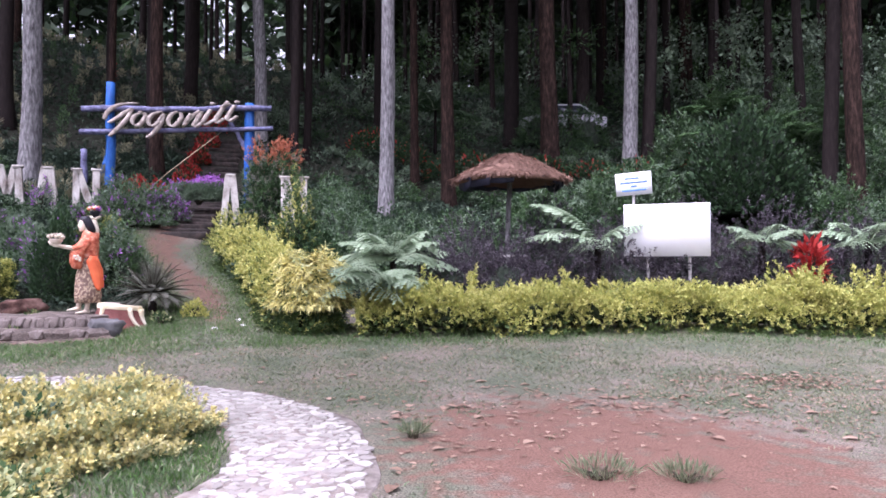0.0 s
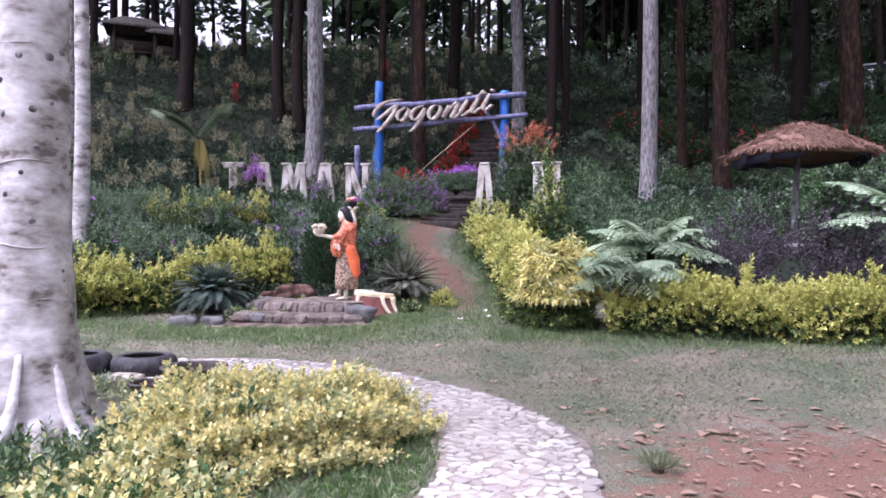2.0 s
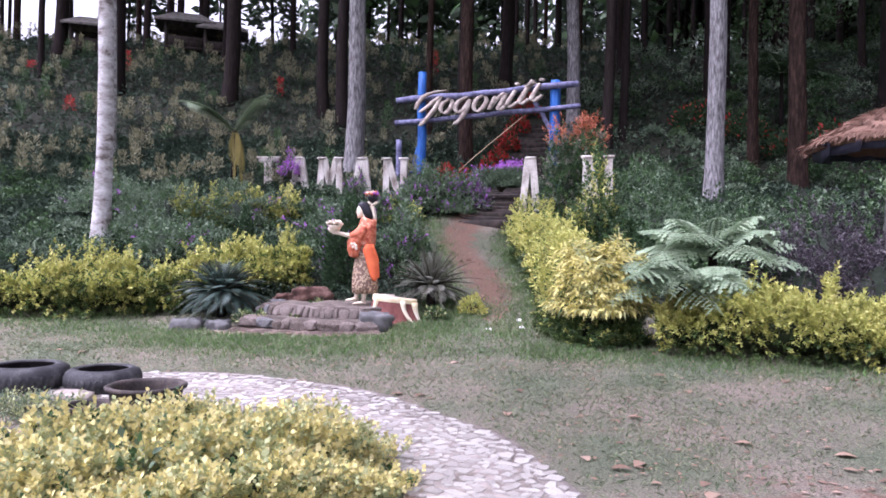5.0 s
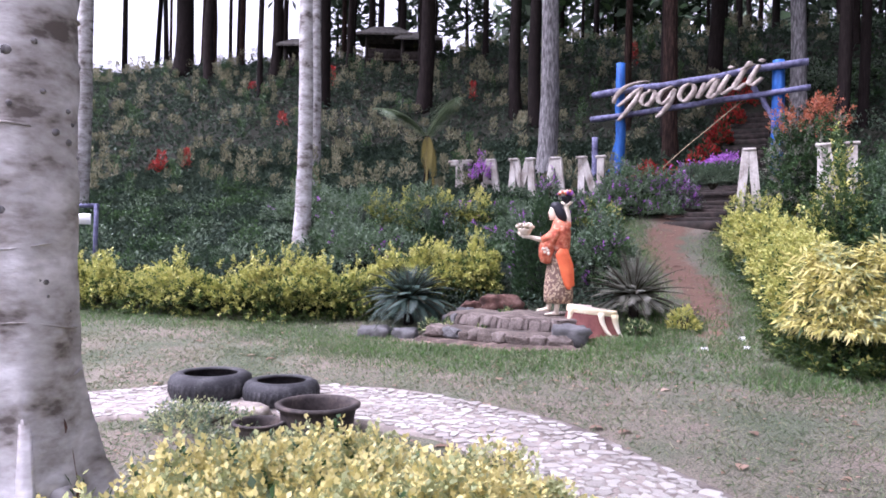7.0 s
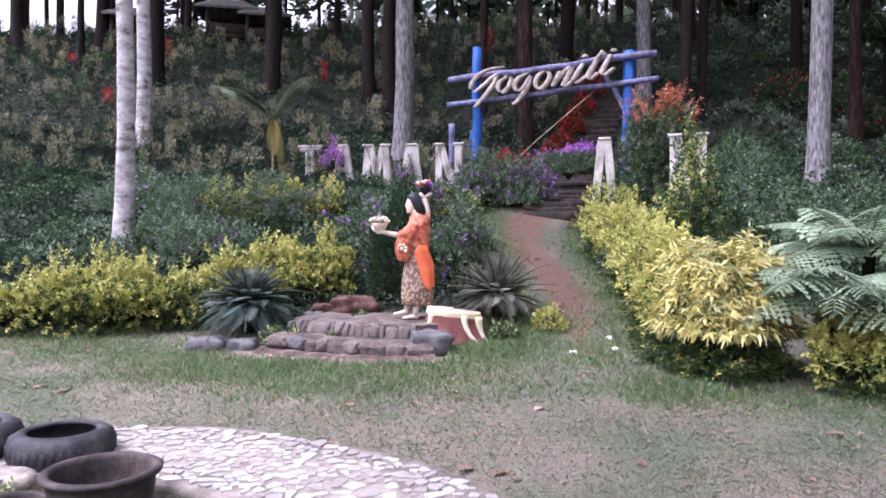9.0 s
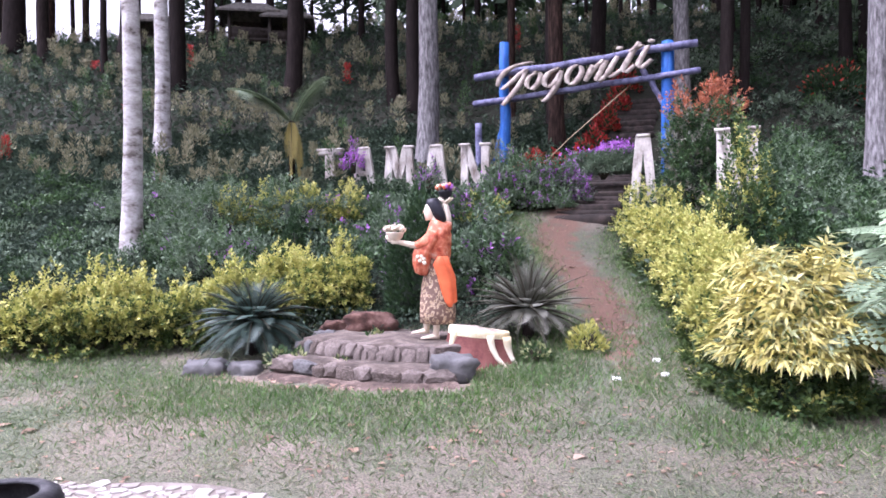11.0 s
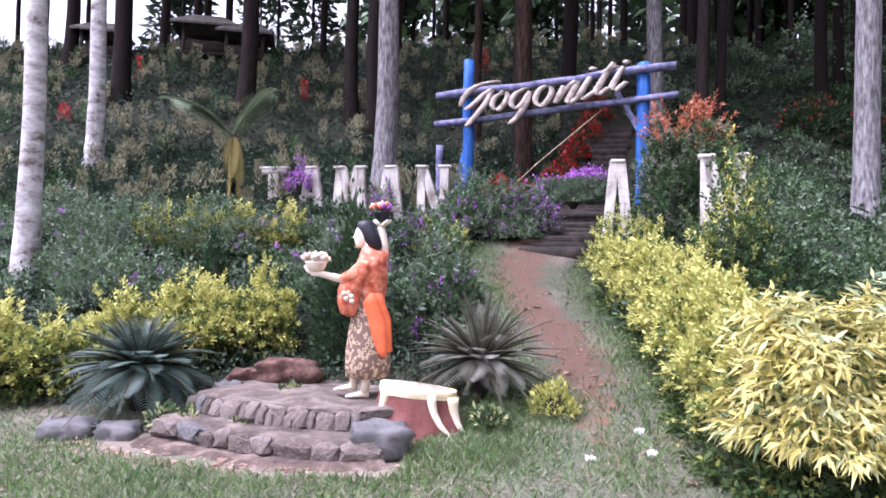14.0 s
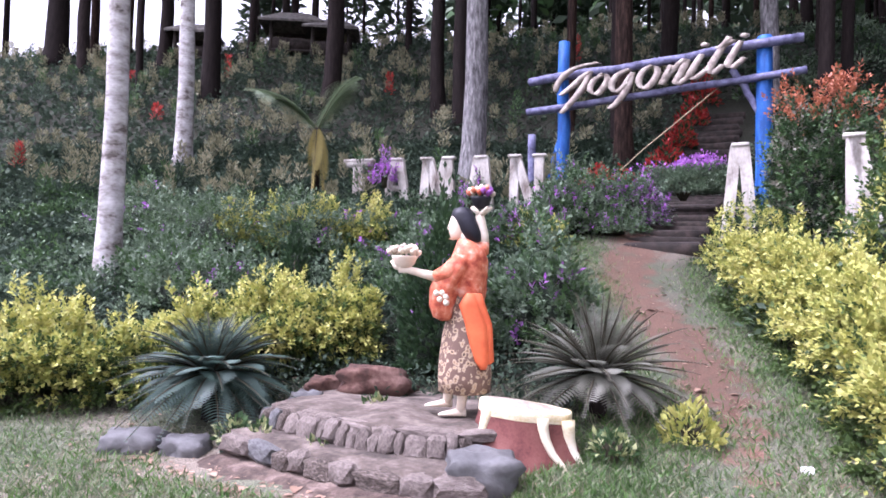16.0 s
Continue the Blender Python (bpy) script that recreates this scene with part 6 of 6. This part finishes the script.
def parked_car(x, y, rz):
    ob = thing("parked_car", "white car half hidden among far trees", "car", (x, y, float(gz(x, y)) + .05), rz)
    prof = [(-2.0, .35), (-2.05, .7), (-1.3, .9), (-.7, 1.4), (.8, 1.45), (1.6, .95), (2.05, .85), (2.05, .35)]
    n = len(prof)
    b = Build()
    b.loft([np.array([(p, s, q) for p, q in prof]) * [1, 1, 1] for s in (-.8, .8)])
    part("body", b, M_carp, ob, smooth=False)
    for s in (-.81, .81):
        g = [(-1.1, .92), (-.65, 1.33), (.75, 1.37), (1.35, .95)]
        v = [(p, s, q) for p, q in g] + [(p, s * .98, q) for p, q in g]
        part("window", Build().add(v, [(0, 1, 2, 3), (7, 6, 5, 4), (0, 4, 5, 1), (1, 5, 6, 2), (2, 6, 7, 3), (3, 7, 4, 0)]), M_glass, ob, "dark window")
    for sx in (-1.3, 1.3):
        for sy in (-.72, .72):
            part("wheel", Build().tube([(sx, sy - .1, .3), (sx, sy + .1, .3)], .31, 16), M_rubber, ob)


parked_car(4.9, 32.8, 10)
for x, y in ((3.6, 31.3), (6.0, 31.3), (4.7, 30.9)):
    bush("shrub", "dark shrub hiding the lower part of a far car", x, y, .9, .7, 2.0 if x != 4.7 else 1.7, 3600, .1, [M_dark_leaf, M_green_leaf], (.6, .4), twig=8)


def swing_frame():
    x, y = -16.3, 6.7
    g = float(gz(x, y))
    ob = thing("sign_frame", "pale blue frame with a white hanging sign", "frame", (x, y, g), 40)
    for sx in (-.65, .65):
        part("post", Build().tube([(sx, 0, -.2), (sx, 0, .8), (sx, 0, 1.45)], .05, 8), M_blue_old, ob)
    part("top_rail", Build().tube([(-.7, 0, 1.4), (.7, 0, 1.42)], .045, 8), M_blue_old, ob)
    part("panel", Build().box((-.05, 0, 1.12), (1.15, .04, .24)), M_white, ob)


swing_frame()


# ---- lawn grass, fallen leaves, litter ----
def lawn():
    n = 330000
    x, y = rng.uniform(-10, 10, n), rng.uniform(-.5, 11.5, n)
    r = np.hypot(x - RING[0], y - RING[1])
    s = soil_at(x, y) + .22 * wob(x * 1.2, y * 1.2)
    keep = (s < .22 + rng.normal(0, .12, n)) & ~((r > RING[2] - .02) & (r < RING[3] + .03))
    keep &= (seg_dist(x, y, [(-7.0, 8.78), (-5.5, 8.92), (-4.65, 9.3)]) > .26) & (seg_dist(x, y, [(-6.6, 9.9), (-5.4, 10.2)]) > .75)
    keep &= rng.random(n) < np.clip(.75 + .4 * wob(x * .8 + 3, y * .9), .4, 1)
    x, y = x[keep], y[keep]
    m = len(x)
    P = np.c_[x, y, gz(x, y) - .004]
    D = np.c_[rng.normal(0, .9, (m, 2)), np.full(m, .75)]
    tagged(new("lawn_grass", leaf_mesh("lawn_grass", P, D, rng.uniform(.035, .085, m), M_grass, None, .12, long=True)), "short worn grass with dry blades", "grass", kind="stuff")
    n = 70000
    lines = [([(-8, 8.2), (-6, 8.3), (-4.6, 9.1), (-4.2, 10)], .35), ([(-2.2, 9.4), (-1.6, 9.6), (.6, 9.85), (4.4, 10.3), (9, 9.6)], .3), ([(-3.0, 10), (-3.4, 12), (-4.6, 14), (-5.9, 16.2)], .22), ([(-4.6, 11.6), (-5.9, 13.2), (-7.0, 14.8), (-8.0, 16.2)], .25), ([(-4.3, 9.6), (-4.3, 11.4)], .35), ([(-1.0, 3.0), (-1.1, 4.2), (-1.9, 5.1)], .25), ([(-12, 5), (-8.6, 8)], .5), ([(-7.2, 7.5), (-5.2, 7.8), (-3.4, 8.9)], .45)]
    P = []
    for ln, w in lines:
        q = smooth_line(ln, 200)
        k = n // len(lines)
        P.append(q[rng.integers(0, 200, k)] + rng.normal(0, w, (k, 2)))
    P = np.vstack(P)
    r = np.hypot(P[:, 0] - RING[0], P[:, 1] - RING[1])
    P = P[~((r > RING[2] + .03) & (r < RING[3])) & (seg_dist(P[:, 0], P[:, 1], [(-7.0, 8.78), (-5.5, 8.92), (-4.65, 9.3)]) > .24) & (seg_dist(P[:, 0], P[:, 1], [(-6.6, 9.9), (-5.4, 10.2)]) > .75)]
    m = len(P)
    P = np.c_[P, gz(P[:, 0], P[:, 1]) - .004]
    D = np.c_[rng.normal(0, .6, (m, 2)), np.ones(m)]
    tagged(new("grass_tufts", leaf_mesh("grass_tufts", P, D, rng.uniform(.04, .13, m), [M_tuft, M_grass], rng.integers(0, 2, m), .1, long=True)), "longer green grass along the edges", "grass", kind="stuff")


lawn()


def fallen_leaves():
    """Curled brown leaves, thicker round the bare soil."""
    b = Build()
    def leaf(x, y, s, a):
        t = np.linspace(0, 1, 5)
        w = s * .32 * np.sin(t * 2.9 + .12)
        curl = s * .16 * rng.uniform(.3, 1.2) * np.sin(t * 3.14)
        z0 = float(gz(x, y)) + .008
        v = []
        for q in range(5):
            for sd in (-1, 0, 1):
                px, py = (t[q] - .5) * s, sd * w[q]
                v.append((x + px * math.cos(a) - py * math.sin(a), y + px * math.sin(a) + py * math.cos(a), z0 + curl[q] * .35 + abs(sd) * w[q] * .3))
        b.add(v, [(q * 3 + k, q * 3 + k + 1, q * 3 + k + 4, q * 3 + k + 3) for q in range(4) for k in range(2)])
    for k in range(3700):
        u = rng.random()
        if k > 2100:
            u, x, y = .9, rng.uniform(-9, 2.5), rng.uniform(3.5, 10.6)
            if k > 3580:
                x, y = smooth_line([(-7.6, 8.45), (-6.2, 8.7), (-5.0, 9.0)], 60)[rng.integers(0, 60)] + rng.normal(0, .14, 2)
            elif k > 3400:
                x, y = rng.uniform(1, 5), rng.normal(5.3, .5)
            elif k > 3150:
                x, y = smooth_line(TRAIL, 100)[rng.integers(0, 100)] + rng.normal(0, .4, 2)
        elif u < .3:
            x, y = rng.normal(3.2, 1.5), rng.normal(6.1, .55)
        elif u < .36:
            x, y = rng.normal(.9, .5), rng.normal(4.6, .9)
        elif u < .6:
            x, y = rng.normal(4.6, .6), rng.normal(7.25, .22)
        else:
            x, y = rng.uniform(-9, 9), rng.uniform(2, 10.8)
        if k < 22:
            leaf(*((-5.25, 5.6) if k < 9 else (-4.95, 4.95) if k < 16 else (-1.0, 4.7)) + rng.normal(0, .1, 2), rng.uniform(.1, .18), rng.uniform(0, 6.28))
            continue
        leaf(x, y, (rng.uniform(.03, .075) if u < .6 else rng.uniform(.025, .07)) if rng.random() < .95 else rng.uniform(.1, .15), rng.uniform(0, 6.28))
    tagged(new("fallen_leaves", b.mesh("fallen_leaves", M_dead)), "dry brown leaves scattered on grass and soil", "fallen leaves", kind="stuff")


fallen_leaves()
for x, y, r in ((1.9, 3.5, .2), (2.43, 3.45, .16), (.6, 4.5, .1)):
    bush("grass_tuft", "pale dry grass tuft on bare red soil", x, y, r, r, .07, 260, .11, [M_grass], (1,), width=.06, core=False, long=True, up=1.2, cat="grass", group="grass tufts on the soil")
for x, y in ((-3.35, 10.35), (-3.0, 10.75), (-3.25, 11.2), (-1.4, 2.7)):
    tagged(rock("litter", "small white crumpled litter on the trail", x, y, (.045, .035, .025), M_wstone, 30, -.01, "litter"), category="litter")


# ---- round path of white stones ----
def stone_path():
    cx, cy, r0, r1 = RING
    ob = thing("stone_path", "curved path of white flat stones set in mortar", "path", kind="structure")
    a0, a1, n = radians(-60), radians(215), 140
    b = Build()
    rings = []
    for k in range(n + 1):
        a = a0 + (a1 - a0) * k / n
        w0, w1 = r0 + .05 * math.sin(a * 9), r1 + .035 * math.sin(a * 13 + 1)
        d = np.array([math.cos(a), math.sin(a), 0])
        rings.append(np.array([[cx, cy, -.06] + d * w0, [cx, cy, .022] + d * (w0 + .03), [cx, cy, .03] + d * (w0 + w1) / 2, [cx, cy, .022] + d * (w1 - .03), [cx, cy, -.06] + d * w1]))
    rings = [r + np.c_[np.zeros((5, 2)), gz(r[:, 0], r[:, 1])] for r in rings]
    b.loft(rings)
    part("mortar_bed", b, M_mortar, ob, "rough grey-brown mortar")
    # irregular stones: cells grown from scattered centres, a few shared shapes
    shapes = []
    for q in range(14):
        m = int(rng.integers(5, 8))
        an = np.sort(rng.uniform(0, 6.283, m) * .25 + np.arange(m) / m * 6.283 * .96)
        rr = rng.uniform(.78, 1.12, m)
        p = np.c_[np.cos(an) * rr, np.sin(an) * rr * rng.uniform(.6, .9)]
        sb = Build()
        v = [(x, y, -.5) for x, y in p] + [(x, y, .3) for x, y in p] + [(x * .86, y * .86, .5) for x, y in p]
        f = [tuple(range(2 * m, 3 * m))] + [(r * m + i, r * m + (i + 1) % m, (r + 1) * m + (i + 1) % m, (r + 1) * m + i) for r in range(2) for i in range(m)]
        shapes.append((sb.add(v, f).mesh("stone", M_cobble, False), p))
    pts = []
    tries = 0
    while tries < 60000:
        tries += 1
        a, r = rng.uniform(a0, a1), math.sqrt(rng.uniform((r0 + .1) ** 2, (r1 - .09) ** 2))
        x, y = cx + r * math.cos(a), cy + r * math.sin(a)
        s = rng.uniform(.035, .085)
        if all((x - u) ** 2 + (y - w) ** 2 > (.7 * (s + q)) ** 2 for u, w, q in pts[-4000:]):
            pts.append((x, y, s))
    near = sorted(pts, key=lambda p: abs(math.atan2(p[1] - cy, p[0] - cx) - .75))
    rest = Build()
    for k, (x, y, s) in enumerate(near):
        me, p = shapes[k % 14]
        m = Matrix.Translation((x, y, float(gz(x, y)) + .027)) @ Matrix.Rotation(rng.uniform(0, 6.28), 4, "Z") @ Matrix.Diagonal((s * 1.12, s, .017, 1))
        if k < 300:
            o = part("stone", me, None, ob)
            o.matrix_local = m
        else:
            rest.add([tuple(m @ v.co) for v in me.vertices], [tuple(f.vertices) for f in me.polygons])
    o = part("stones", rest, M_cobble_joined, ob, smooth=False)
    o["kind"] = "stuff"


M_cobble_joined = mat("white_path_stones", [(0.18, 0.16, 0.14), (0.34, 0.318, 0.29), (0.52, 0.5, 0.47)], 9, 0.8, 0.3, 50, island=0.55)
stone_path()
